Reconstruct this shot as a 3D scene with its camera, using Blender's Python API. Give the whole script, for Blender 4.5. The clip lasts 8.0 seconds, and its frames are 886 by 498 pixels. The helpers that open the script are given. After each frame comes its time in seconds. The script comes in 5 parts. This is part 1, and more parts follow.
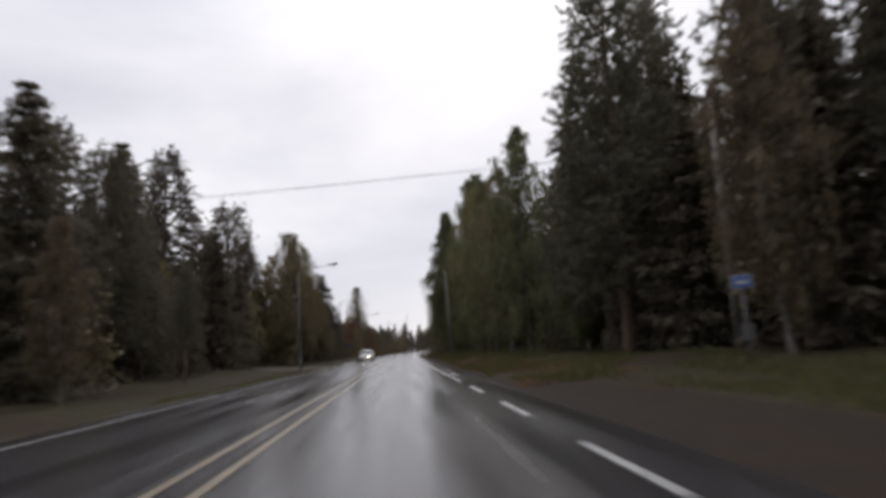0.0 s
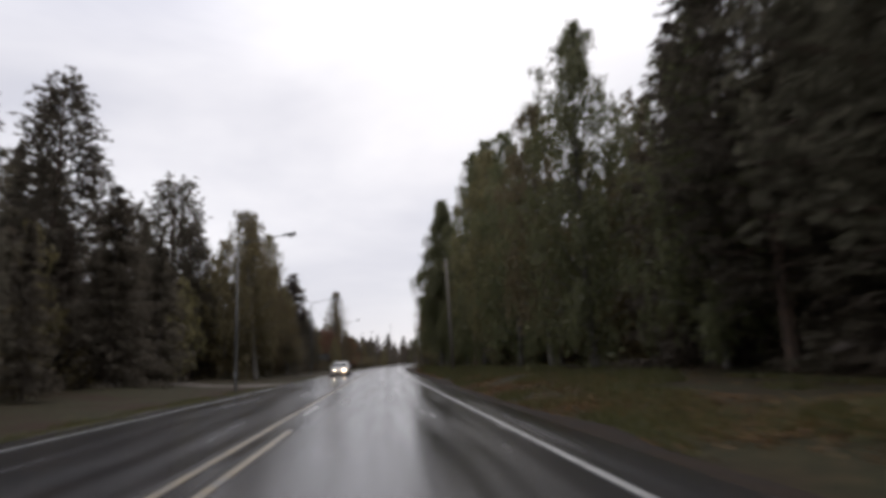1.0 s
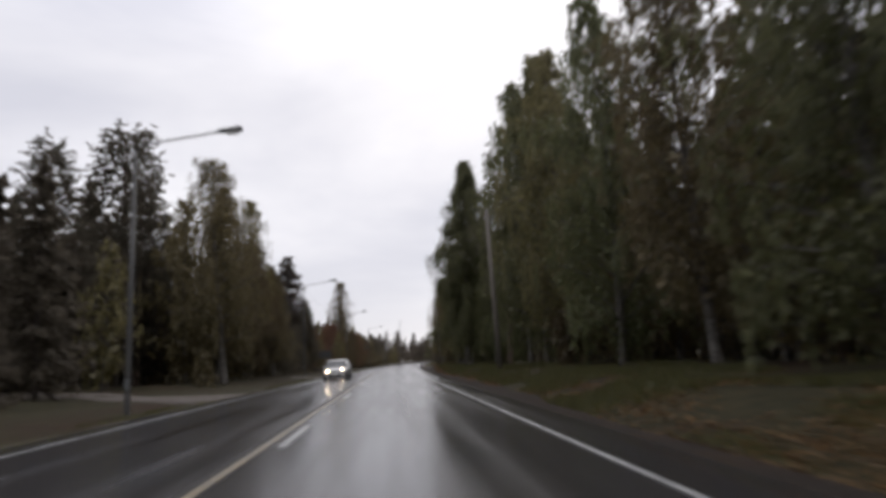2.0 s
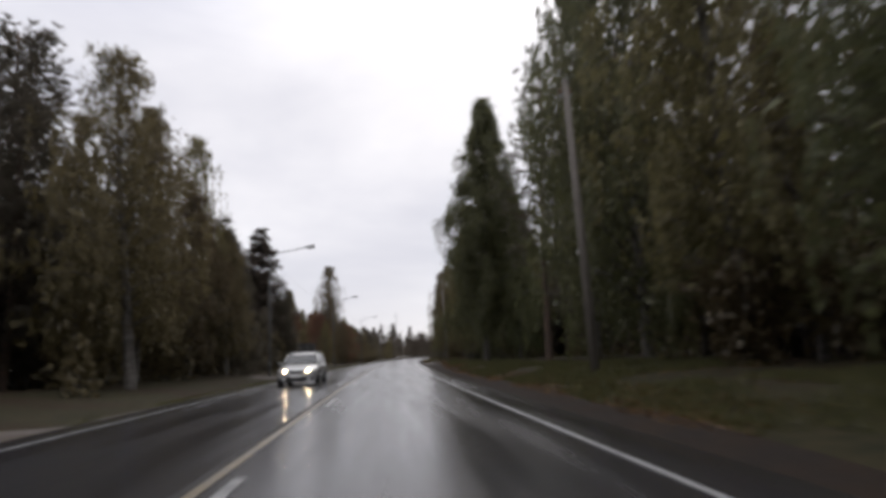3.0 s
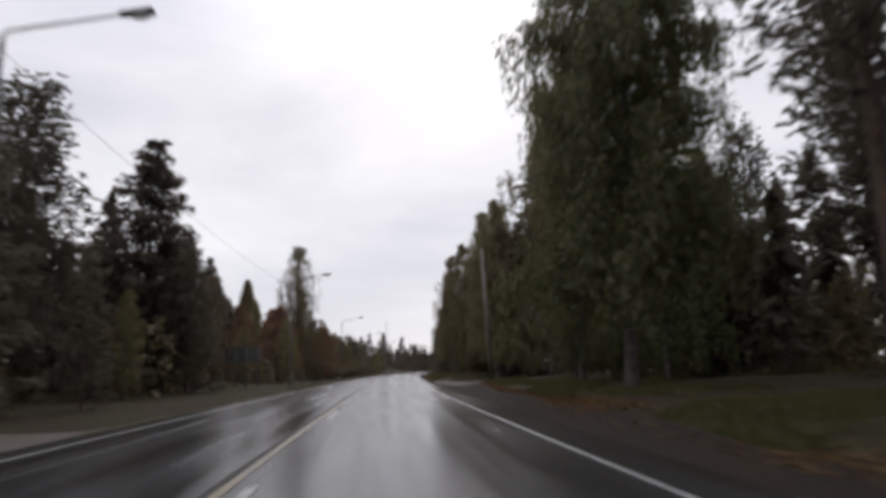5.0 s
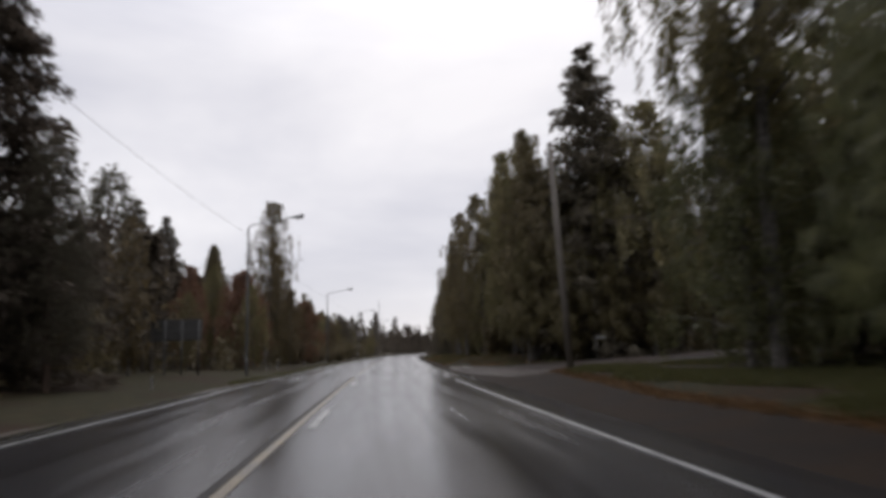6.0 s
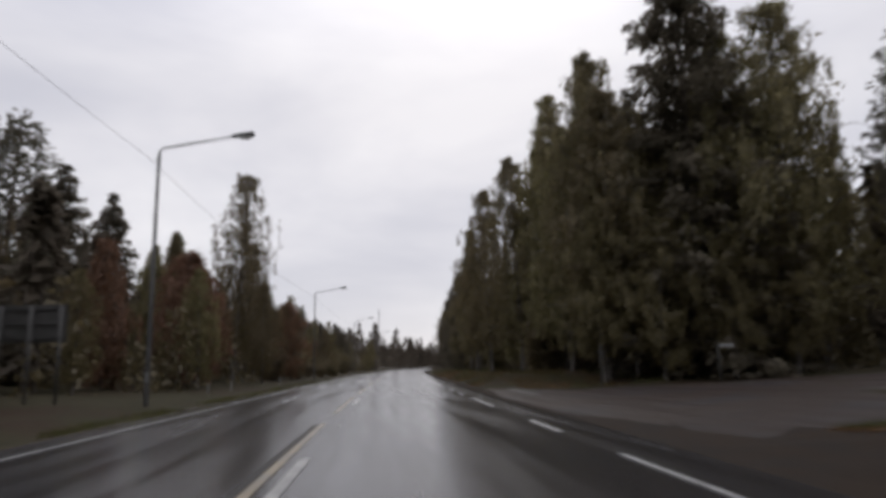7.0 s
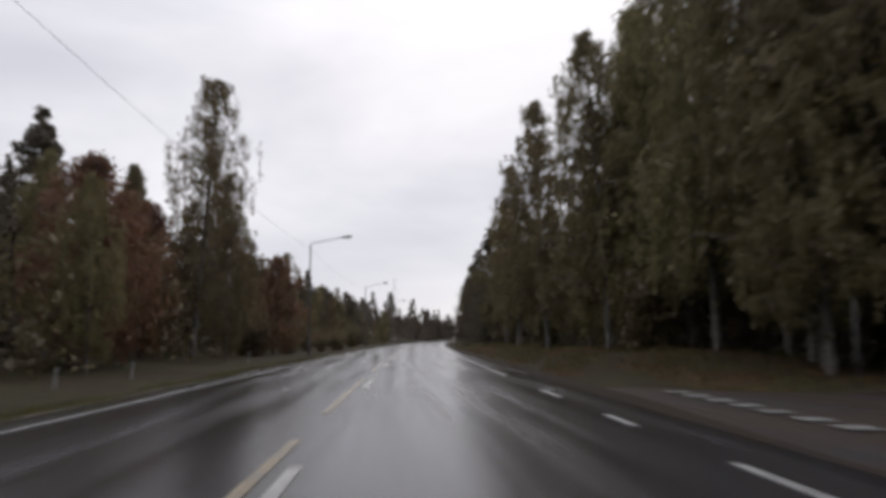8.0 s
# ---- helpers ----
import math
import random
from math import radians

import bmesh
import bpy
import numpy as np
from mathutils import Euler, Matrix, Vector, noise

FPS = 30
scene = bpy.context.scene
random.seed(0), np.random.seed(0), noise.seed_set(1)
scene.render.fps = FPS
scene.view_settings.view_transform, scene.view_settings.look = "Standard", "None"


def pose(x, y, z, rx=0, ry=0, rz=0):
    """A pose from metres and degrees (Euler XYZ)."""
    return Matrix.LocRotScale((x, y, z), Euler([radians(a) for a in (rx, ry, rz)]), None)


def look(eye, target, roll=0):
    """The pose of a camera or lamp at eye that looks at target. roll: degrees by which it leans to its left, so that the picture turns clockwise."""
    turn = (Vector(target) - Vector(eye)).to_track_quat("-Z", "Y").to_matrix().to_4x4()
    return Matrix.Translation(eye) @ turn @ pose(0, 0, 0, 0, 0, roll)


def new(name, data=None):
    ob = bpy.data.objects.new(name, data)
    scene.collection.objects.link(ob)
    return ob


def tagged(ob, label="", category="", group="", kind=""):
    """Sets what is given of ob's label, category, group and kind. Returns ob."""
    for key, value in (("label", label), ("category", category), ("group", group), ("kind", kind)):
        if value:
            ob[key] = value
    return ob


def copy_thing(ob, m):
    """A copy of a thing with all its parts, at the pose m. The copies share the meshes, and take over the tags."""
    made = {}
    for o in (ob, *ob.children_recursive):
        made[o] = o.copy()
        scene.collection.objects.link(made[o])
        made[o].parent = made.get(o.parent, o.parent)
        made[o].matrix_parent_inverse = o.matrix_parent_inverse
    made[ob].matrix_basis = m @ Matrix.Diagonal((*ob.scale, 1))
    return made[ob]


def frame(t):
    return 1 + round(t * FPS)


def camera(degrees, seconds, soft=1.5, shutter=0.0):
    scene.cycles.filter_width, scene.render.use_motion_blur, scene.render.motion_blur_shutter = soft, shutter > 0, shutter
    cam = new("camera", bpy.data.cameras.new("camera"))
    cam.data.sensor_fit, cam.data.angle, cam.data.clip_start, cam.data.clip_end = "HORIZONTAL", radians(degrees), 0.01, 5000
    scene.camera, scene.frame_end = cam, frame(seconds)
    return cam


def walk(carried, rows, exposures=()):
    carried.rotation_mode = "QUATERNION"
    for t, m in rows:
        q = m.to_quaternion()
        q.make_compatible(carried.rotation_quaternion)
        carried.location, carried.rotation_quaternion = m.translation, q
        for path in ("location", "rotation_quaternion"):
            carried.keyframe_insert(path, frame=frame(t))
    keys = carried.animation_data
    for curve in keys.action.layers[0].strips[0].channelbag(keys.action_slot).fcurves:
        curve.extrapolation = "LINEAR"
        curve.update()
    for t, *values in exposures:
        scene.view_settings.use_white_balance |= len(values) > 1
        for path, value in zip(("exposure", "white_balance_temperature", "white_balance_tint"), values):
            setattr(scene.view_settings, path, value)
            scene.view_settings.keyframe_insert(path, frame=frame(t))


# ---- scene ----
cam = camera(67.84, 8.0, soft=4.2, shutter=0.5)
PATH = [  # seconds, place and turn
    (0.0, pose(2.138, -0.000, 1.10, 98.57, 3.35, -3.70)),
    (0.5, pose(2.085, 9.363, 1.10, 99.19, 3.74, -4.22)),
    (1.0, pose(2.007, 18.672, 1.10, 99.68, 2.14, -5.20)),
    (1.5, pose(1.859, 27.804, 1.10, 99.95, 1.99, -4.17)),
    (1.7, pose(1.820, 31.450, 1.10, 99.60, 2.35, -4.30)),
    (2.8, pose(1.628, 51.430, 1.10, 99.45, 2.55, -4.60)),
    (3.0, pose(1.623, 55.078, 1.10, 99.10, 2.23, -4.91)),
    (3.5, pose(1.605, 64.193, 1.10, 98.16, 2.70, -4.42)),
    (4.0, pose(1.588, 73.299, 1.10, 99.18, 1.88, -5.11)),
    (4.5, pose(1.578, 82.372, 1.10, 100.29, 1.90, -5.26)),
    (4.7, pose(1.576, 85.970, 1.10, 100.35, 1.55, -5.60)),
    (5.8, pose(1.565, 105.750, 1.10, 100.05, 2.10, -6.58)),
    (6.0, pose(1.574, 109.293, 1.10, 98.76, 1.75, -6.60)),
    (6.5, pose(1.692, 118.136, 1.10, 100.00, 0.90, -6.39)),
    (7.0, pose(1.899, 126.883, 1.10, 100.00, 1.31, -6.62)),
    (7.5, pose(2.134, 135.482, 1.10, 98.93, 1.11, -6.56)),
    (8.0, pose(2.396, 144.043, 1.10, 97.74, 0.67, -5.31)),
]
walk(cam, PATH, exposures=[(0.0, 0.0, 6500, 13), (4.7, 0.0, 6500, 13), (6.0, -0.10, 6500, 13), (7.0, -0.18, 6500, 13), (8.0, -0.06, 6500, 13)])

# ---- world and sun: a bright, closed rain sky ----
world = bpy.data.worlds.new("overcast_sky")
scene.world = world
world.use_nodes = True
nt = world.node_tree
nt.nodes.clear()
SKY_OUT = nt.nodes.new("ShaderNodeOutputWorld")
SKY_BG = nt.nodes.new("ShaderNodeBackground")
SKY_TEX = nt.nodes.new("ShaderNodeTexSky")
SKY_TEX.sky_type, SKY_TEX.sun_disc = "NISHITA", False
SKY_TEX.sun_elevation, SKY_TEX.sun_rotation = radians(38), radians(10)
SKY_DIM = nt.nodes.new("ShaderNodeMix")
SKY_DIM.data_type, SKY_DIM.blend_type = "RGBA", "MULTIPLY"
SKY_DIM.inputs[0].default_value = 1.0
SKY_DIM.inputs[7].default_value = (0.09, 0.09, 0.09, 1)
SKY_CO = nt.nodes.new("ShaderNodeTexCoord")
SKY_MAP = nt.nodes.new("ShaderNodeMapping")
SKY_MAP.inputs["Scale"].default_value = (1.0, 1.0, 2.6)
SKY_MAP.inputs["Location"].default_value = (3.1, 0.4, 0.2)
SKY_NOISE = nt.nodes.new("ShaderNodeTexNoise")
SKY_NOISE.inputs["Scale"].default_value = 1.7
SKY_NOISE.inputs["Detail"].default_value = 5
SKY_NOISE.inputs["Roughness"].default_value = 0.5
SKY_NOISE.inputs["Distortion"].default_value = 0.3
SKY_RAMP = nt.nodes.new("ShaderNodeValToRGB")
SKY_RAMP.color_ramp.elements[0].position, SKY_RAMP.color_ramp.elements[0].color = 0.34, (0.70, 0.71, 0.77, 1)
SKY_RAMP.color_ramp.elements[1].position, SKY_RAMP.color_ramp.elements[1].color = 0.64, (0.99, 0.985, 1.0, 1)
SKY_MIX = nt.nodes.new("ShaderNodeMix")
SKY_MIX.data_type = "RGBA"
SKY_MIX.inputs[0].default_value = 0.93
nt.links.new(SKY_CO.outputs["Generated"], SKY_MAP.inputs[0])
nt.links.new(SKY_MAP.outputs[0], SKY_NOISE.inputs["Vector"])
nt.links.new(SKY_NOISE.outputs["Fac"], SKY_RAMP.inputs[0])
nt.links.new(SKY_TEX.outputs[0], SKY_DIM.inputs[6])
nt.links.new(SKY_DIM.outputs[2], SKY_MIX.inputs[6])
nt.links.new(SKY_RAMP.outputs[0], SKY_MIX.inputs[7])
SKY_UP = nt.nodes.new("ShaderNodeSeparateXYZ")  # a closed cloud cover is brightest overhead
SKY_LIFT = nt.nodes.new("ShaderNodeMapRange")
SKY_LIFT.interpolation_type = "SMOOTHSTEP"
for i, v in ((1, 0.35), (2, 1.0), (3, 1.0), (4, 2.4)):
    SKY_LIFT.inputs[i].default_value = v
nt.links.new(SKY_CO.outputs["Generated"], SKY_UP.inputs[0])
nt.links.new(SKY_UP.outputs["Z"], SKY_LIFT.inputs[0])
SKY_GRADE = nt.nodes.new("ShaderNodeMix")
SKY_GRADE.data_type, SKY_GRADE.blend_type = "RGBA", "MULTIPLY"
SKY_GRADE.inputs[0].default_value = 1.0
nt.links.new(SKY_MIX.outputs[2], SKY_GRADE.inputs[6])
nt.links.new(SKY_LIFT.outputs[0], SKY_GRADE.inputs[7])
nt.links.new(SKY_GRADE.outputs[2], SKY_BG.inputs[0])
SKY_BG.inputs[1].default_value = 1.02
nt.links.new(SKY_BG.outputs[0], SKY_OUT.inputs[0])

sun = new("sun", bpy.data.lights.new("sun", "SUN"))
sun.data.energy, sun.data.angle, sun.data.color = 0.5, radians(25), (1.0, 0.97, 0.93)
sun.matrix_world = look((0, 0, 60), (-8, -46, 24))


# ---- materials ----
def shader(name, stops, scale=4.0, rough=0.7, metal=0.0, bump=0.0, bump_scale=40.0, rough_var=0.0, stretch=(1, 1, 1),
           spots=None, coat=0.0, space="Object", each=0.0, spec=0.5):
    """A noise-toned surface: stops are (position, colour); spots is (colour, scale, low, high) for a second, larger pattern."""
    m = bpy.data.materials.new(name)
    m.use_nodes = True
    t = m.node_tree
    p = t.nodes["Principled BSDF"]
    co = t.nodes.new("ShaderNodeTexCoord")
    mp = t.nodes.new("ShaderNodeMapping")
    mp.inputs["Scale"].default_value = stretch
    t.links.new(co.outputs[space], mp.inputs[0])
    n = t.nodes.new("ShaderNodeTexNoise")
    n.inputs["Scale"].default_value, n.inputs["Detail"].default_value = scale, 6
    t.links.new(mp.outputs[0], n.inputs["Vector"])
    r = t.nodes.new("ShaderNodeValToRGB")
    while len(r.color_ramp.elements) < len(stops):
        r.color_ramp.elements.new(0.5)
    for e, (pos, c) in zip(r.color_ramp.elements, stops):
        e.position, e.color = pos, (*c, 1)
    t.links.new(n.outputs["Fac"], r.inputs[0])
    col = r.outputs[0]
    if spots:
        n2 = t.nodes.new("ShaderNodeTexNoise")
        n2.inputs["Scale"].default_value, n2.inputs["Detail"].default_value = spots[1], 4
        t.links.new(co.outputs[space], n2.inputs["Vector"])
        mr = t.nodes.new("ShaderNodeMapRange")
        mr.inputs[1].default_value, mr.inputs[2].default_value = spots[2], spots[3]
        t.links.new(n2.outputs["Fac"], mr.inputs[0])
        mx = t.nodes.new("ShaderNodeMix")
        mx.data_type = "RGBA"
        mx.inputs[7].default_value = (*spots[0], 1)
        t.links.new(mr.outputs[0], mx.inputs[0])
        t.links.new(col, mx.inputs[6])
        col = mx.outputs[2]
    if each:
        oi = t.nodes.new("ShaderNodeObjectInfo")
        hs = t.nodes.new("ShaderNodeHueSaturation")
        mr = t.nodes.new("ShaderNodeMapRange")
        mr.inputs[3].default_value, mr.inputs[4].default_value = 1 - each, 1 + each
        t.links.new(oi.outputs["Random"], mr.inputs[0])
        t.links.new(mr.outputs[0], hs.inputs["Value"])
        t.links.new(col, hs.inputs["Color"])
        col = hs.outputs[0]
    t.links.new(col, p.inputs["Base Color"])
    p.inputs["Roughness"].default_value, p.inputs["Metallic"].default_value = rough, metal
    p.inputs["Coat Weight"].default_value = coat
    p.inputs["Specular IOR Level"].default_value = spec
    p.inputs["Coat Roughness"].default_value = 0.08
    if rough_var:
        mr = t.nodes.new("ShaderNodeMapRange")
        mr.inputs[1].default_value, mr.inputs[2].default_value = 0.3, 0.7
        mr.inputs[3].default_value, mr.inputs[4].default_value = rough - rough_var, rough + rough_var
        t.links.new(n.outputs["Fac"], mr.inputs[0])
        t.links.new(mr.outputs[0], p.inputs["Roughness"])
    if bump:
        n3 = t.nodes.new("ShaderNodeTexNoise")
        n3.inputs["Scale"].default_value, n3.inputs["Detail"].default_value = bump_scale, 4
        t.links.new(mp.outputs[0], n3.inputs["Vector"])
        b = t.nodes.new("ShaderNodeBump")
        b.inputs["Strength"].default_value, b.inputs["Distance"].default_value = bump, 0.02
        t.links.new(n3.outputs["Fac"], b.inputs["Height"])
        t.links.new(b.outputs[0], p.inputs["Normal"])
    return m


def leaf_shader(name, low, mid, high, through_part=0.3, tint=0.25, gloss=0.025):
    """Leaves or needles: tone by leaf and by tree, some light passing through."""
    m = bpy.data.materials.new(name)
    m.use_nodes = True
    t = m.node_tree
    t.nodes.remove(t.nodes["Principled BSDF"])
    out = t.nodes["Material Output"]
    g = t.nodes.new("ShaderNodeNewGeometry")
    r = t.nodes.new("ShaderNodeValToRGB")
    r.color_ramp.elements.new(0.5)
    for e, pos, c in zip(r.color_ramp.elements, (0.0, 0.55, 1.0), (low, mid, high)):
        e.position, e.color = pos, (*c, 1)
    t.links.new(g.outputs["Random Per Island"], r.inputs[0])
    oi = t.nodes.new("ShaderNodeObjectInfo")
    hs = t.nodes.new("ShaderNodeHueSaturation")
    for i, (a, b) in enumerate(((0.5 - 0.022, 0.5 + 0.015), (1 - tint, 1 + tint))):
        mr = t.nodes.new("ShaderNodeMapRange")
        mr.inputs[3].default_value, mr.inputs[4].default_value = a, b
        t.links.new(oi.outputs["Random"], mr.inputs[0])
        t.links.new(mr.outputs[0], hs.inputs["Hue" if i == 0 else "Value"])
    t.links.new(r.outputs[0], hs.inputs["Color"])
    d, tr, mix = (t.nodes.new("ShaderNodeBsdf" + k) for k in ("Diffuse", "Translucent")), None, t.nodes.new("ShaderNodeMixShader")
    d, tr = d
    t.links.new(hs.outputs[0], d.inputs[0])
    t.links.new(hs.outputs[0], tr.inputs[0])
    mix.inputs[0].default_value = through_part
    t.links.new(d.outputs[0], mix.inputs[1])
    t.links.new(tr.outputs[0], mix.inputs[2])
    gl = t.nodes.new("ShaderNodeBsdfGlossy")
    gl.inputs["Roughness"].default_value = 0.45
    mg = t.nodes.new("ShaderNodeMixShader")
    mg.inputs[0].default_value = gloss
    t.links.new(mix.outputs[0], mg.inputs[1])
    t.links.new(gl.outputs[0], mg.inputs[2])
    t.links.new(mg.outputs[0], out.inputs[0])
    return m


def wet_asphalt(name, base, worn, smooth=0.12, dull=0.34):
    """Dark wet asphalt: stone grain, a film of water that lies smoother in the wheel ruts, cracks and patches."""
    m = shader(name, [(0.3, base), (0.7, worn)], scale=90, rough=0.3, spots=((0.022, 0.022, 0.024), 0.35, 0.5, 0.72))
    t = m.node_tree
    p = t.nodes["Principled BSDF"]
    co = t.nodes.new("ShaderNodeTexCoord")
    fine = t.nodes.new("ShaderNodeTexNoise")
    fine.inputs["Scale"].default_value, fine.inputs["Detail"].default_value = 55, 5
    t.links.new(co.outputs["Object"], fine.inputs["Vector"])
    mp = t.nodes.new("ShaderNodeMapping")
    mp.inputs["Scale"].default_value = (1.0, 0.05, 1.0)
    t.links.new(co.outputs["Object"], mp.inputs[0])
    streak = t.nodes.new("ShaderNodeTexNoise")
    streak.inputs["Scale"].default_value, streak.inputs["Detail"].default_value = 1.6, 5
    t.links.new(mp.outputs[0], streak.inputs["Vector"])
    mr = t.nodes.new("ShaderNodeMapRange")
    mr.inputs[1].default_value, mr.inputs[2].default_value = 0.3, 0.7
    mr.inputs[3].default_value, mr.inputs[4].default_value = smooth, dull
    t.links.new(streak.outputs["Fac"], mr.inputs[0])
    t.links.new(mr.outputs[0], p.inputs["Roughness"])
    b = t.nodes.new("ShaderNodeBump")
    b.inputs["Strength"].default_value, b.inputs["Distance"].default_value = 0.25, 0.006
    t.links.new(fine.outputs["Fac"], b.inputs["Height"])
    t.links.new(b.outputs[0], p.inputs["Normal"])
    p.inputs["IOR"].default_value = 1.33
    return m


ASPHALT = wet_asphalt("wet_asphalt", (0.016, 0.015, 0.016), (0.032, 0.030, 0.031), 0.11, 0.30)
# brownish asphalt, with the red of a bonnet reflection put into the colour
SIDE_ASPHALT = wet_asphalt("side_asphalt", (0.018, 0.013, 0.011), (0.034, 0.025, 0.021), 0.4, 0.75)
SIDE_ASPHALT.node_tree.nodes["Principled BSDF"].inputs["Specular IOR Level"].default_value = 0.2
GRAVEL = shader("wet_gravel", [(0.3, (0.008, 0.006, 0.005)), (0.5, (0.015, 0.012, 0.010)), (0.72, (0.034, 0.027, 0.022))], scale=26,
                rough=0.9, bump=0.8, bump_scale=38, spots=((0.020, 0.014, 0.010), 0.9, 0.42, 0.58), spec=0.08)
SOIL = shader("autumn_grass_ground", [(0.3, (0.012, 0.012, 0.006)), (0.5, (0.021, 0.019, 0.009)), (0.7, (0.032, 0.025, 0.012))], scale=3.0,
              rough=0.95, bump=0.9, bump_scale=14, spots=((0.022, 0.013, 0.008), 0.22, 0.48, 0.66), spec=0.1)
PALE_GRAVEL = shader("pale_wet_gravel", [(0.3, (0.030, 0.025, 0.021)), (0.5, (0.060, 0.050, 0.043)), (0.72, (0.10, 0.085, 0.074))], scale=26,
                     rough=0.85, bump=0.8, bump_scale=38, spots=((0.040, 0.028, 0.018), 0.9, 0.5, 0.66), spec=0.25)
TAR = shader("dull_tar", [(0.3, (0.008, 0.0075, 0.007)), (0.7, (0.018, 0.016, 0.015))], scale=18, rough=0.7, bump=0.4, spec=0.2)
YELLOW = shader("yellow_road_paint", [(0.3, (0.051, 0.040, 0.023)), (0.55, (0.128, 0.095, 0.047)), (0.75, (0.212, 0.162, 0.081))], scale=14, rough=0.4,
                bump=0.3, spots=((0.06, 0.055, 0.05), 3.0, 0.48, 0.66))
WHITE = shader("white_road_paint", [(0.3, (0.08, 0.08, 0.08)), (0.55, (0.20, 0.20, 0.196)), (0.75, (0.33, 0.33, 0.32))], scale=14, rough=0.4,
               bump=0.3, spots=((0.07, 0.07, 0.07), 3.0, 0.52, 0.68))
# galvanised steel, its colour darkened to hold the backlit look of the poles
BACKLIT_STEEL = shader("backlit_galvanised_steel", [(0.3, (0.042, 0.041, 0.040)), (0.7, (0.074, 0.073, 0.072))], scale=9, rough=0.65, metal=0.25, bump=0.1, each=0.1)
DARK_STEEL = shader("weathered_steel", [(0.3, (0.16, 0.165, 0.17)), (0.7, (0.26, 0.27, 0.27))], scale=9, rough=0.6, metal=0.5, bump=0.1)
LENS = shader("lamp_glass", [(0.3, (0.5, 0.5, 0.48)), (0.7, (0.7, 0.7, 0.68))], scale=8, rough=0.2)
POLEWOOD = shader("weathered_pole_wood", [(0.3, (0.085, 0.072, 0.062)), (0.6, (0.155, 0.137, 0.12)), (0.8, (0.21, 0.19, 0.17))], scale=7, rough=0.85,
                  stretch=(6, 6, 0.5), bump=0.5, bump_scale=12)
CABLE = shader("black_cable", [(0.3, (0.02, 0.02, 0.022)), (0.7, (0.04, 0.04, 0.042))], scale=8, rough=0.6)
INSULATOR = shader("brown_porcelain", [(0.3, (0.09, 0.05, 0.03)), (0.7, (0.14, 0.08, 0.05))], scale=8, rough=0.25)
BOARD = shader("grey_sheet_metal", [(0.3, (0.036, 0.035, 0.034)), (0.7, (0.056, 0.054, 0.052))], scale=3, rough=0.7, metal=0.1, bump=0.1,
               spots=((0.034, 0.036, 0.032), 1.4, 0.5, 0.7))
BLUE = shader("blue_sign_face", [(0.3, (0.014, 0.050, 0.17)), (0.7, (0.020, 0.072, 0.22))], scale=5, rough=0.35)
DULL_WHITE = shader("worn_white_paint", [(0.3, (0.076, 0.076, 0.075)), (0.55, (0.162, 0.162, 0.157)), (0.75, (0.255, 0.255, 0.246))], scale=14, rough=0.5,
                    bump=0.3, spots=((0.05, 0.05, 0.048), 3.0, 0.48, 0.66))
SIGN_WHITE = shader("white_sign_film", [(0.3, (0.20, 0.20, 0.20)), (0.7, (0.29, 0.29, 0.285))], scale=5, rough=0.4)
POST_WHITE = shader("dirty_white_plastic", [(0.3, (0.12, 0.117, 0.11)), (0.7, (0.20, 0.195, 0.185))], scale=12, rough=0.5, bump=0.1)
RUBBER = shader("black_rubber", [(0.3, (0.012, 0.012, 0.012)), (0.7, (0.03, 0.03, 0.03))], scale=20, rough=0.7)
BIRCH_BARK = shader("birch_bark", [(0.36, (0.035, 0.031, 0.028)), (0.5, (0.088, 0.079, 0.07)), (0.74, (0.165, 0.153, 0.14))], scale=3.2,
                    rough=0.75, stretch=(1, 1, 2.6), bump=0.5, bump_scale=10, spots=((0.07, 0.06, 0.05), 1.1, 0.46, 0.62))
PINE_BARK = shader("pine_bark", [(0.3, (0.035, 0.026, 0.021)), (0.5, (0.075, 0.052, 0.04)), (0.7, (0.13, 0.08, 0.052))], scale=6, rough=0.95,
                   stretch=(2.5, 2.5, 0.6), bump=1.0, bump_scale=9)
SPRUCE_BARK = shader("spruce_bark", [(0.3, (0.05, 0.042, 0.036)), (0.7, (0.12, 0.10, 0.085))], scale=8, rough=0.95, stretch=(2, 2, 0.8), bump=0.9)
BIRCH_LEAF = leaf_shader("birch_leaves", (0.092, 0.076, 0.037), (0.121, 0.099, 0.047), (0.157, 0.128, 0.059), 0.42)
GREEN_LEAF = leaf_shader("green_birch_leaves", (0.074, 0.080, 0.037), (0.098, 0.104, 0.046), (0.132, 0.134, 0.058), 0.45, 0.18)
GOLD_LEAF = leaf_shader("turning_leaves", (0.108, 0.060, 0.036), (0.138, 0.075, 0.044), (0.168, 0.094, 0.053), 0.42, 0.15)
PINE_NEEDLE = leaf_shader("pine_needles", (0.092, 0.083, 0.062), (0.114, 0.103, 0.076), (0.139, 0.126, 0.091), 0.42, 0.18, 0.012)
SPRUCE_NEEDLE = leaf_shader("spruce_needles", (0.077, 0.065, 0.049), (0.092, 0.079, 0.059), (0.111, 0.095, 0.070), 0.42, 0.18, 0.01)
BUSH_LEAF = leaf_shader("undergrowth_leaves", (0.084, 0.068, 0.036), (0.103, 0.082, 0.044), (0.125, 0.099, 0.050), 0.45, 0.15)
BLADE = leaf_shader("grass_blades", (0.038, 0.041, 0.013), (0.060, 0.060, 0.019), (0.086, 0.076, 0.027), 0.4)
LITTER = leaf_shader("fallen_leaves", (0.058, 0.032, 0.012), (0.098, 0.055, 0.019), (0.150, 0.091, 0.033), 0.1)


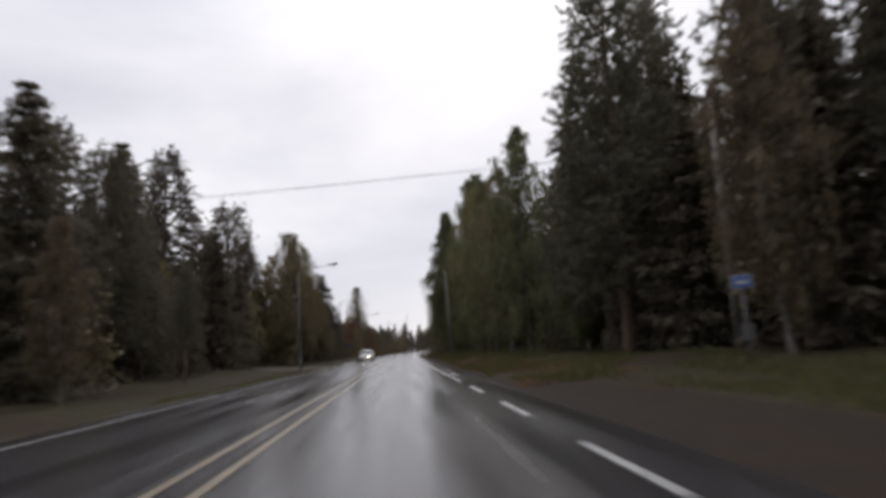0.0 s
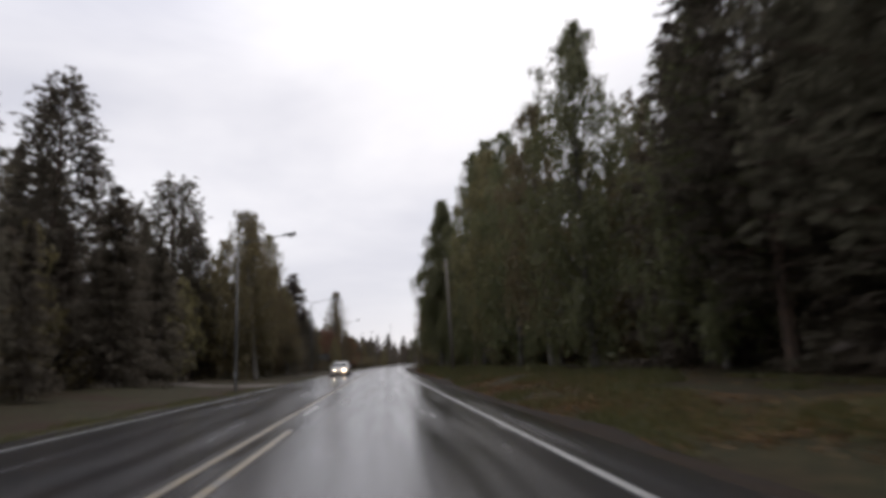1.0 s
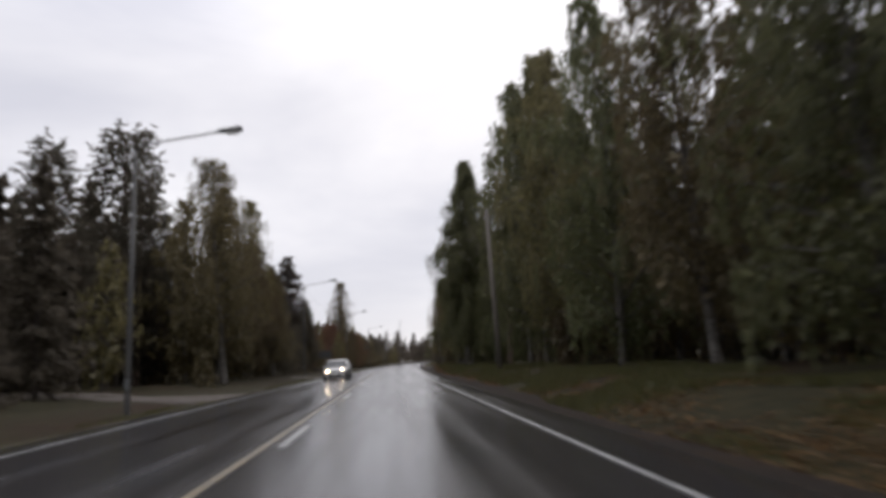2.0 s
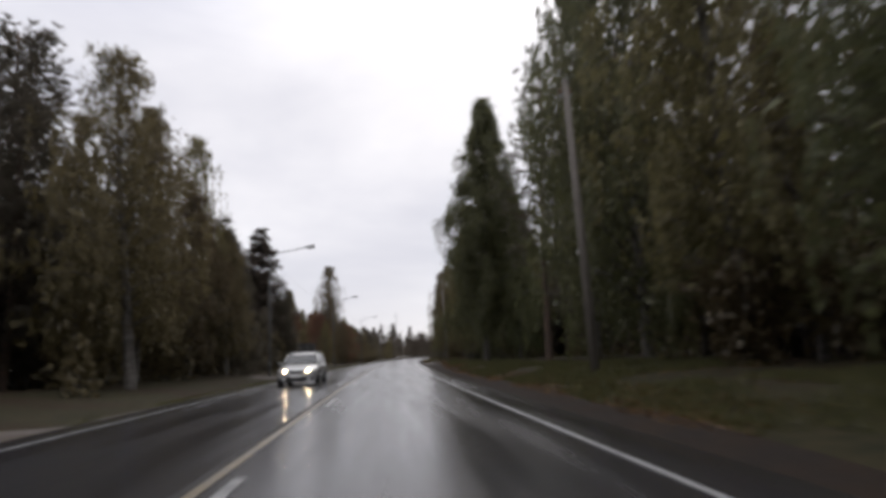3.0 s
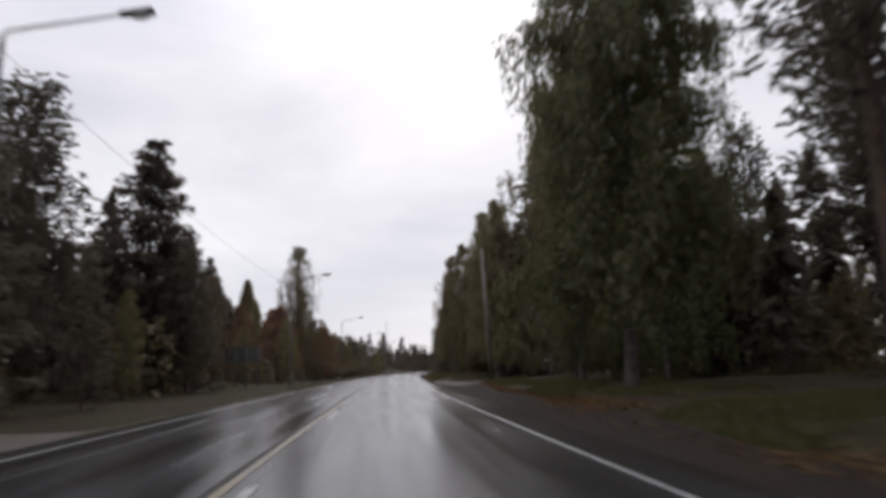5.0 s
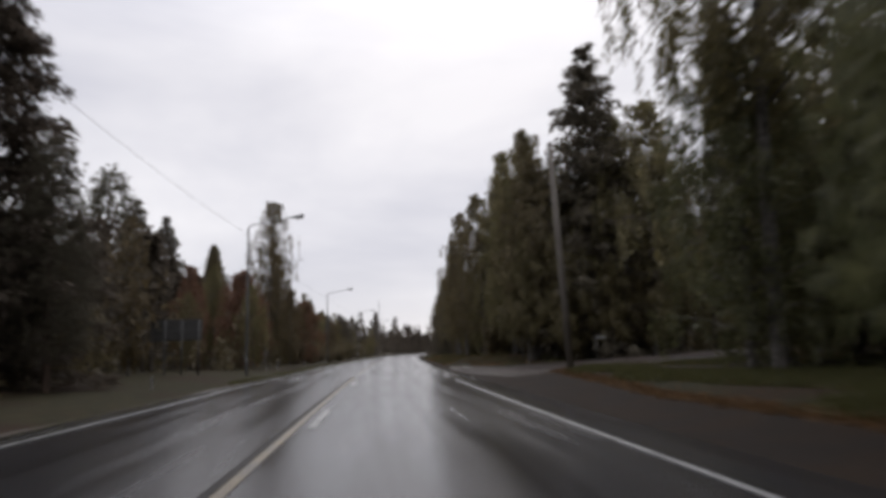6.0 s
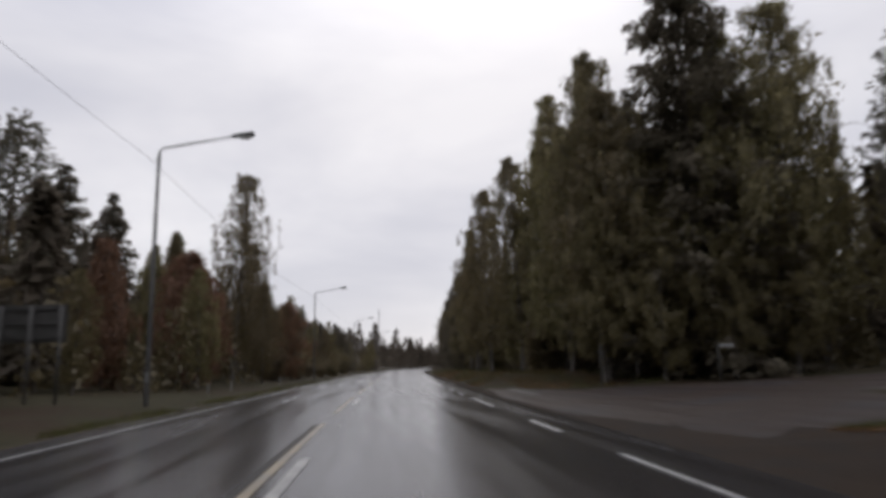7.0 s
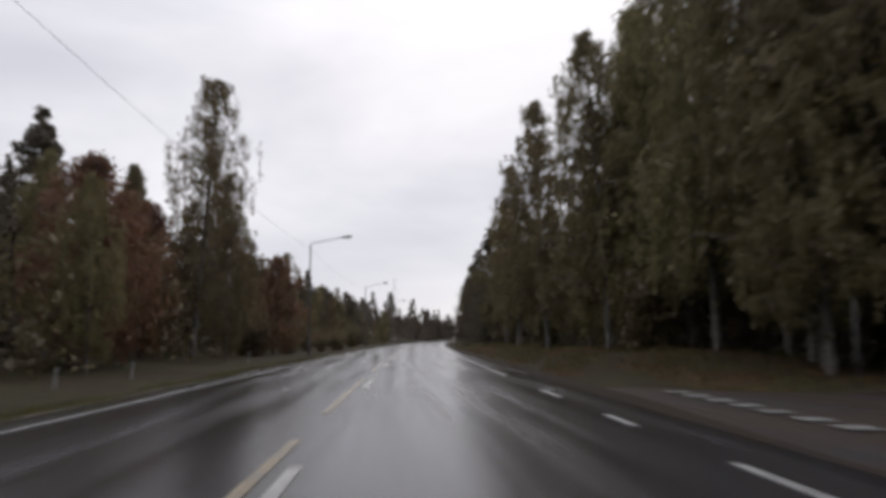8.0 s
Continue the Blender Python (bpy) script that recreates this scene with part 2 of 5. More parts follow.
# ---- mesh helpers ----
def mesh_object(name, verts, faces, material, parent=None, label="", smooth=False):
    me = bpy.data.meshes.new(name)
    me.from_pydata(verts, [], faces)
    me.materials.append(material)
    if smooth:
        me.polygons.foreach_set("use_smooth", [True] * len(me.polygons))
    me.update()
    ob = new(name, me)
    if parent is not None:
        ob.parent = parent
    if label:
        tagged(ob, label)
    return ob


def part(name, bm, material, parent, label="", smooth=False):
    me = bpy.data.meshes.new(name)
    bmesh.ops.recalc_face_normals(bm, faces=bm.faces)
    bm.to_mesh(me)
    bm.free()
    me.materials.append(material)
    if smooth:
        me.polygons.foreach_set("use_smooth", [True] * len(me.polygons))
    ob = new(name, me)
    ob.parent = parent
    if label:
        tagged(ob, label)
    return ob


def block(size, at=(0, 0, 0), bevel=0.0, turn=None):
    """A bevelled box as a bmesh."""
    bm = bmesh.new()
    bmesh.ops.create_cube(bm, size=1)
    for v in bm.verts:
        v.co = Vector((v.co.x * size[0], v.co.y * size[1], v.co.z * size[2]))
    if bevel:
        bmesh.ops.bevel(bm, geom=bm.edges[:], offset=bevel, segments=2, affect="EDGES")
    if turn is not None:
        bmesh.ops.transform(bm, matrix=turn, verts=bm.verts)
    bmesh.ops.translate(bm, vec=at, verts=bm.verts)
    return bm


def tube(points, radii, sides=8):
    """A capped tube along points, as lists of vertices and faces."""
    vs, fs = [], []
    pts = [Vector(p) for p in points]
    for i, p in enumerate(pts):
        d = (pts[min(i + 1, len(pts) - 1)] - pts[max(i - 1, 0)]).normalized()
        a = d.orthogonal().normalized() if abs(d.z) < 0.95 else Vector((1, 0, 0)) - d * d.x
        a.normalize()
        b = d.cross(a)
        for j in range(sides):
            w = 2 * math.pi * j / sides
            vs.append(tuple(p + (a * math.cos(w) + b * math.sin(w)) * radii[i]))
    for i in range(len(pts) - 1):
        for j in range(sides):
            k = (j + 1) % sides
            fs.append((i * sides + j, i * sides + k, (i + 1) * sides + k, (i + 1) * sides + j))
    fs.append(tuple(range(sides - 1, -1, -1)))
    fs.append(tuple(range((len(pts) - 1) * sides, len(pts) * sides)))
    return vs, fs


def join_lists(items):
    vs, fs = [], []
    for v, f in items:
        n = len(vs)
        vs += v
        fs += [tuple(i + n for i in q) for q in f]
    return vs, fs


# ---- the lie of the road and the land ----
BEND, BEND_FROM = 0.000482, 73.0


def axis(y):
    """Where the centre line lies at y: straight, then a long bend to the right."""
    return BEND / 2 * max(0.0, min(y, 430) - BEND_FROM) ** 2 + max(0.0, y - 430) * BEND * (430 - BEND_FROM)


def curve_at(table, v):
    for (a, za), (b, zb) in zip(table, table[1:]):
        if v <= b:
            f = max(0.0, (v - a) / (b - a))
            f = f * f * (3 - 2 * f)
            return za + (zb - za) * f
    return table[-1][1]


RIGHT_BANK = [(4.6, -0.16), (5.6, -0.18), (6.3, -0.04), (8.2, 0.32), (14.0, 0.42), (60.0, 0.9)]
RIGHT_FLAT = [(4.6, -0.16), (9.0, -0.12), (16.0, 0.2), (32.0, 0.6), (60.0, 0.9)]
LEFT_SIDE = [(4.4, -0.16), (6.0, -0.22), (8.0, -0.08), (14.0, 0.15), (40.0, 0.5), (60.0, 0.6)]


def ground_z(off, y):
    if off > 4.2:
        j = curve_at([(132, 0), (138, 1), (160, 1), (168, 0)], y) + curve_at([(14, 0.7), (26, 0)], y)
        z = curve_at(RIGHT_BANK, off) * (1 - j) + curve_at(RIGHT_FLAT, off) * j
    elif off < -4.0:
        z = curve_at(LEFT_SIDE, -off)
    else:
        return -0.18
    side = min(1.0, max(0.0, (abs(off - 0.6) - 6) / 6))
    return z + side * 0.16 * noise.noise((off * 0.35, y * 0.35, 0.0)) + side * 0.3 * noise.noise((off * 0.06, y * 0.06, 4.0))


def spot(off, y, z=None):
    return Vector((axis(y) + off, y, ground_z(off, y) if z is None else z))


def strip(name, material, left, right, ys, z, label="", parent=None, drop=0.06):
    """A ribbon with thickness along the road, from offset left(y) to right(y)."""
    vs, fs = [], []
    for y in ys:
        l, r = left(y), right(y)
        for o, dz in ((l, 0), ((l + r) / 2, 0), (r, 0), (r, -drop), (l, -drop)):
            vs.append((axis(y) + o, y, z(o, y) + dz))
    for i in range(len(ys) - 1):
        a, b = i * 5, i * 5 + 5
        for j in range(5):
            k = (j + 1) % 5
            fs.append((a + j, a + k, b + k, b + j))
    fs.append((4, 3, 2, 1, 0))
    n = (len(ys) - 1) * 5
    fs.append((n, n + 1, n + 2, n + 3, n + 4))
    return mesh_object(name, vs, fs, material, parent, label)


def steps(a, b, s):
    n = max(1, int(round((b - a) / s)))
    return [a + (b - a) * i / n for i in range(n + 1)]


OFFS = [-900, -500, -250, -140, -90] + steps(-60, -16, 4) + steps(-15, -4, 0.8) + [-3, 0, 3.9] + steps(4.6, 16, 0.8) + steps(18, 60, 3) + [90, 140, 250, 500, 900]
YS = [-300, -120, -70] + steps(-40, 240, 2) + steps(246, 420, 6) + [450, 520, 640, 800, 1100, 1700, 2600]
gv = [(axis(y) + o, y, ground_z(o, y)) for y in YS for o in OFFS]
w = len(OFFS)
gf = [(i * w + j, i * w + j + 1, (i + 1) * w + j + 1, (i + 1) * w + j) for i in range(len(YS) - 1) for j in range(w - 1)]
tagged(mesh_object("ground", gv, gf, SOIL, smooth=True), "mossy autumn grass and leaf litter ground", "ground", kind="structure")


def crown(o, y):
    """Road surface height: a slight crown that falls off to both edges, with shallow wheel ruts."""
    ruts = sum(0.008 * math.exp(-((o - c) / 0.28) ** 2) for c in (-2.95, -1.35, 1.3, 2.9))
    return 0.03 - 0.0171 * (math.sqrt(o * o + 0.16) - 0.4) - ruts


ROAD_OFFS = [-4.75] + steps(-4.4, 4.6, 0.166) + [5.05]
road_ys = [-120, -60] + steps(-30, 240, 3) + steps(246, 430, 5) + [470, 560, 700]
rv = [(axis(y) + o, y, crown(o, y)) for y in road_ys for o in ROAD_OFFS]
rw = len(ROAD_OFFS)
rf = [(i * rw + j, i * rw + j + 1, (i + 1) * rw + j + 1, (i + 1) * rw + j) for i in range(len(road_ys) - 1) for j in range(rw - 1)]
n0 = len(rv)
for y in road_ys:
    rv += [(axis(y) - 4.95, y, -0.26), (axis(y) + 5.25, y, -0.26)]
for i in range(len(road_ys) - 1):
    rf.append((n0 + 2 * i, i * rw, (i + 1) * rw, n0 + 2 * i + 2))
    rf.append((i * rw + rw - 1, n0 + 2 * i + 1, n0 + 2 * i + 3, (i + 1) * rw + rw - 1))
road = tagged(mesh_object("road", rv, rf, ASPHALT, smooth=True), "wet dark asphalt two-lane road with worn ruts", "road", kind="structure")

# gravel shoulders beside the asphalt
rnd = random.Random(5)
WAVE = [rnd.uniform(-0.18, 0.18) for _ in range(400)]


def ragged(y):
    i = int(y / 3) + 60
    f = y / 3 + 60 - i
    return WAVE[i % 400] * (1 - f) + WAVE[(i + 1) % 400] * f


shoulder_ys = steps(-40, 300, 2)
left_shoulder = strip("gravel_shoulder", PALE_GRAVEL, lambda y: -5.3 + 1.6 * ragged(y), lambda y: -4.6, shoulder_ys,
                      lambda o, y: max(ground_z(o, y) + 0.04, -0.075 if o > -5.2 else -9))
tagged(left_shoulder, "strip of pale wet gravel along the road", "shoulder", kind="structure")
VERGE = [(12, 7.6), (24, 5.75), (45, 5.65), (64, 6.1), (98, 6.25), (108, 6.85), (121, 6.95), (130, 7.45), (136, 7.9), (141, 7.9), (142, 5.8)]


def verge(y):
    """Where the gravel ends and the grass begins on the near side."""
    return curve_at(VERGE, y) + 0.8 * ragged(y + 90)


right_shoulder = strip("gravel_shoulder", GRAVEL, lambda y: 4.9, verge, shoulder_ys,
                       lambda o, y: max(ground_z(o, y) + 0.045, -0.08 if o < 5.5 else -9))
tagged(right_shoulder, "strip of wet brown gravel along the road", "shoulder", kind="structure")


# side road that leaves to the right, slanting back, with a flared mouth
def side_mid(o):
    return curve_at([(4.8, 147.6), (14, 147.2), (70, 145)], o)


def side_half(o):
    return 6.0 + 2.8 * math.exp(-max(0.0, o - 14) / 12) + 4.5 * math.exp(-(o - 4.8) / 4.0)


def side_road():
    vs, fs = [], []
    offs = [4.8, 5.7, 7, 8.5, 10, 12, 14, 17, 21, 26, 32, 40, 52, 70]
    for o in offs:
        for f in (-1, -0.6, -0.2, 0.2, 0.6, 1):
            y = side_mid(o) + f * side_half(o)
            z = ground_z(o, y) + 0.07 - 0.03 * abs(f) if o > 5.5 else -0.075
            vs.append((axis(y) + o, y, z))
    for i in range(len(offs) - 1):
        for j in range(5):
            a = i * 6 + j
            fs.append((a, a + 6, a + 7, a + 1))
    n = len(vs)
    for i in range(len(offs)):
        for j in (0, 5):
            x, y, z = vs[i * 6 + j]
            vs.append((x, y + (-0.15 if j == 0 else 0.15), z - 0.12))
    for i in range(len(offs) - 1):
        fs.append((n + 2 * i, n + 2 * i + 2, (i + 1) * 6, i * 6))
        fs.append((i * 6 + 5, (i + 1) * 6 + 5, n + 2 * i + 3, n + 2 * i + 1))
    return tagged(mesh_object("side_road", vs, fs, SIDE_ASPHALT, smooth=True), "brownish wet asphalt side road with flared mouth", "road", kind="structure")


side_road()


def left_drive(y0, reach, slope):
    """A gravel drive that leaves to the other side, slanting away."""
    vs, fs = [], []
    offs = [4.65, 5.2, 6, 7, 8.5] + ([10.5, 13, 16, 19.5, 23] if reach > 9 else [])
    for o in offs:
        half = 1.9 + 3.2 * math.exp(-(o - 4.65) / 1.6)
        for f in (-1, -0.6, -0.2, 0.2, 0.6, 1):
            y = y0 + slope * (o - 4.65) + f * half
            z = max(ground_z(-o, y) + 0.06 - 0.02 * abs(f), -0.07) if o > 4.9 else -0.07
            vs.append((axis(y) - o, y, z))
    for i in range(len(offs) - 1):
        for j in range(5):
            a = i * 6 + j
            fs.append((a, a + 1, a + 7, a + 6))
    n = len(vs)
    for i in range(len(offs)):
        for j in (0, 5):
            x, y, z = vs[i * 6 + j]
            vs.append((x, y + (-0.15 if j == 0 else 0.15), z - 0.14))
    for i in range(len(offs) - 1):
        fs.append((n + 2 * i, i * 6, (i + 1) * 6, n + 2 * i + 2))
        fs.append((i * 6 + 5, n + 2 * i + 1, n + 2 * i + 3, (i + 1) * 6 + 5))
    tagged(mesh_object("driveway", vs, fs, PALE_GRAVEL, smooth=True), "pale wet gravel drive into the forest", "driveway", kind="structure")


def on_drive(off, y, gap):
    """True near the drives on the far side of the road."""
    o = -off
    return o > 4 and ((o < 24 and abs(y - 65 - 0.75 * (o - 4.65)) < 2.2 + gap) or (o < 9 and abs(y - 103 - 0.8 * (o - 4.65)) < 2.2 + gap))


left_drive(65.0, 23, 0.75)
left_drive(103.0, 8.5, 0.8)


# ---- road paint ----
def paint(name, off, y0, y1, width, material, label):
    lift = lambda o, y: crown(o, y) + 0.009
    ob = strip(name, material, lambda y: off - width / 2, lambda y: off + width / 2, steps(y0, y1, 3.0), lift, drop=0.006)
    return tagged(ob, label, "road marking", kind="structure")


def tar_seam(off, y0, y1, width):
    ob = strip("tar_seam", TAR, lambda y: off - width / 2 + 0.3 * width * ragged(y * 3), lambda y: off + width / 2 + 0.3 * width * ragged(y * 3 + 40),
               steps(y0, y1, 1.5), lambda o, y: crown(o, y) + 0.005, drop=0.004)
    tagged(ob, "dark worn tar seam beside the centre line", "road seam", kind="structure")


tar_seam(-0.12, -30, 140, 0.10)
tar_seam(0.31, -30, 30, 0.09)


paint("centre_line", 0.0, -60, 140.2, 0.11, YELLOW, "worn yellow solid centre line")
for a in [143.0] + steps(154, 420, 12.0):
    paint("centre_line", 0.0, a, a + 8.5, 0.11, YELLOW, "worn yellow broken centre line")
paint("centre_line", 0.42, -60, 30.5, 0.11, YELLOW, "worn yellow solid centre line")
for a in [34 + 12.2 * i for i in range(8)] + [132.0, 146.7, 158.8] + [170.4 + 12.2 * i for i in range(16)]:
    paint("lane_dash", 0.25, a, a + 3.2, 0.12, WHITE, "white centre dash on wet asphalt")
paint("edge_line", -3.95, -60, 420, 0.11, DULL_WHITE, "worn white edge line of the road")
for a in (-19, -13, -7.1, -1.2, 4.7, 10.6, 16.5):
    paint("edge_dash", 4.12, a, a + 2.8, 0.12, WHITE, "white edge dash at a road mouth")
paint("edge_line", 4.1, 22.2, 36, 0.11, DULL_WHITE, "worn white edge line of the road")
paint("edge_line", 4.1, 36, 135, 0.095, WHITE, "worn white edge line of the road")
for a, b in ((137.9, 140.2), (145.0, 149.8), (152.4, 153.6), (156.6, 158.4)):
    paint("edge_dash", 4.1, a, b, 0.12, WHITE, "white edge dash at a road mouth")
paint("edge_line", 4.15, 164, 420, 0.11, WHITE, "worn white edge line of the road")


def yield_dash(y):
    vs = []
    for dz in (0.0, -0.006):
        for o, dy in ((6.60, -0.22), (7.05, -0.26), (7.05, 0.16), (6.60, 0.20)):
            p = spot(o, y + dy)
            vs.append((p.x, p.y, p.z + 0.085 + dz))
    fs = [(0, 1, 2, 3), (7, 6, 5, 4)] + [(i, 4 + i, 4 + (i + 1) % 4, (i + 1) % 4) for i in range(4)]
    tagged(mesh_object("yield_dash", vs, fs, DULL_WHITE), "white give-way dash across the side road", "road marking", kind="structure")


for i in range(7):
    yield_dash(152.0 + i * 0.93)


# ---- trees ----
class Leaves:
    """Gathers small leaf sprays as arrays: kites of four corners, or slender blades of three."""

    def __init__(self, seed, corners=3):
        self.r = np.random.default_rng(seed)
        self.k = corners
        self.c, self.d, self.l, self.w = [], [], [], []

    def add(self, centres, dirs, length, width):
        n = len(centres)
        self.c.append(np.asarray(centres, float))
        self.d.append(np.asarray(dirs, float))
        self.l.append(length * self.r.uniform(0.65, 1.3, n))
        self.w.append(width * self.r.uniform(0.65, 1.3, n))

    def arrays(self):
        c, d = np.concatenate(self.c), np.concatenate(self.d)
        l, wd = np.concatenate(self.l)[:, None], np.concatenate(self.w)[:, None]
        d = d / np.maximum(np.linalg.norm(d, axis=1, keepdims=True), 1e-6)
        s = np.cross(d, self.r.normal(size=d.shape))
        s = s / np.maximum(np.linalg.norm(s, axis=1, keepdims=True), 1e-6)
        up = np.cross(s, d)
        if self.k == 3:
            return np.stack([c - d * l * 0.5 + s * wd * 0.5, c + d * l * 0.5 + up * wd * 0.2, c - d * l * 0.5 - s * wd * 0.5], 1).reshape(-1, 3)
        v = np.stack([c - d * l * 0.5, c + s * wd * 0.5 + up * wd * 0.12, c + d * l * 0.5, c - s * wd * 0.5 + up * wd * 0.12], 1).reshape(-1, 3)
        return v

    def build(self, name, material, parent):
        v = self.arrays()
        k = self.k
        n = len(v) // k
        me = bpy.data.meshes.new(name)
        me.vertices.add(len(v))
        me.vertices.foreach_set("co", v.astype(np.float32).ravel())
        me.loops.add(n * k)
        me.loops.foreach_set("vertex_index", np.arange(n * k, dtype=np.int32))
        me.polygons.add(n)
        me.polygons.foreach_set("loop_start", np.arange(0, n * k, k, dtype=np.int32))
        me.polygons.foreach_set("loop_total", np.full(n, k, dtype=np.int32))
        me.materials.append(material)
        me.update(calc_edges=True)
        me.validate()
        ob = new(name, me)
        ob.parent = parent
        return ob


def trunk_line(h, rng, bend, n=8):
    a, b = rng.uniform(0, 6.28), rng.uniform(0, 6.28)
    return [Vector((bend * math.sin(a + 2.2 * i / n) - bend * math.sin(a), bend * math.sin(b + 1.7 * i / n) - bend * math.sin(b), h * i / n)) for i in range(n + 1)]


def on_line(line, f):
    f = min(max(f, 0), 0.999) * (len(line) - 1)
    i = int(f)
    return line[i].lerp(line[i + 1], f - i)


def birch(h, seed, dense=1.0, wide=1.0, low=0.22, leaf=BIRCH_LEAF, name="birch_tree", leaf_size=0.17, cone=False, full=0.8, trail=1.0):
    """White trunk, rising limbs, hanging strands of leaves."""
    rng = random.Random(seed)
    root = new(name)
    lv = Leaves(seed)
    line = trunk_line(h, rng, 0.35)
    base = 0.0085 * h + 0.02
    wood = [tube([line[0] - Vector((0, 0, 0.4))] + line, [base * 1.25] + [base * (1 - 0.93 * i / 8) + 0.012 for i in range(9)], 8)]
    limbs = int(74 * (0.5 + 0.5 * dense))
    for i in range(limbs):
        f = low + (0.985 - low) * (i + rng.random()) / limbs
        p = on_line(line, f)
        a = i * 2.4 + rng.uniform(-0.5, 0.5)
        u = (f - low) / (1 - low)
        shape = (0.62 + 1.5 * u if u < 0.25 else 1.0) * min(1.0, ((1 - u) / 0.75) ** full) + 0.03
        if cone:
            shape = min(0.60, (1 - u) ** 0.9)
        reach = wide * h * 0.2 * shape * (rng.uniform(0.72, 0.96) if cone else rng.uniform(0.5, 1.15 if full > 0.7 else 0.98)) + (0.06 if cone else 0.08 + 0.16 * (1 - u))
        rise = reach * rng.uniform(0.35, 0.9) * (1 - 0.4 * u if cone else 0.9 + 0.7 * u)
        side = Vector((math.cos(a), math.sin(a), 0))
        pts = [p, p + side * reach * 0.4 + Vector((0, 0, rise * 0.6)), p + side * reach * 0.78 + Vector((0, 0, rise * 0.85)), p + side * reach + Vector((0, 0, rise * 0.7))]
        rad = base * 0.3 * (1.1 - f) + 0.008
        wood.append(tube(pts, [rad, rad * 0.7, rad * 0.45, 0.005], 4))
        for k in range(int((rng.randint(8, 11) + (3 if cone else 0)) * dense)):
            g = rng.uniform(0.18, 1.0)
            q = on_line(pts, g) + Vector((rng.gauss(0, 0.22), rng.gauss(0, 0.22), rng.gauss(0, 0.15))) * min(1.0, 0.3 + shape)
            drop = rng.uniform(0.4, 1.7) * ((0.55 + 0.045 * h * shape) if cone else (0.30 + 0.06 * h * shape) * trail)
            tip = g > 0.72
            drop *= 1.35 if tip else 1.0
            n = int((5 + drop * 11.5) * min(1.8, 0.062 / leaf_size ** 2))
            sway = (0.07 if tip else 0.15) + (0.07 if cone else 0.0)
            tt = np.sort(lv.r.uniform(0, 1, n))
            c = np.array(q)[None, :] + np.stack([lv.r.normal(0, sway, n), lv.r.normal(0, sway, n), 0.15 - tt * drop], 1)
            d = lv.r.normal(0, 0.24 if tip else 0.4, (n, 3)) + np.array([side.x * 0.15, side.y * 0.15, -0.95])
            lv.add(c, d, leaf_size * (1.25 if tip else 1.1), leaf_size * (0.38 if tip else 0.56))
        if u < 0.8:  # shaded leaves round the inner limb
            n = int(16 * dense * (1.1 - u))
            g = lv.r.uniform(0.02, 0.75, n)
            c = np.array([on_line(pts, float(x)) for x in g]) + lv.r.normal(0, 0.36, (n, 3)) - np.array([0, 0, 0.35])
            lv.add(c, lv.r.normal(size=(n, 3)) + np.array([0, 0, -0.5]), leaf_size * 1.9, leaf_size * 1.2)
    v, f = join_lists(wood)
    mesh_object("trunk", v, f, BIRCH_BARK, root, smooth=True)
    lv.build("crown", leaf, root)
    return root


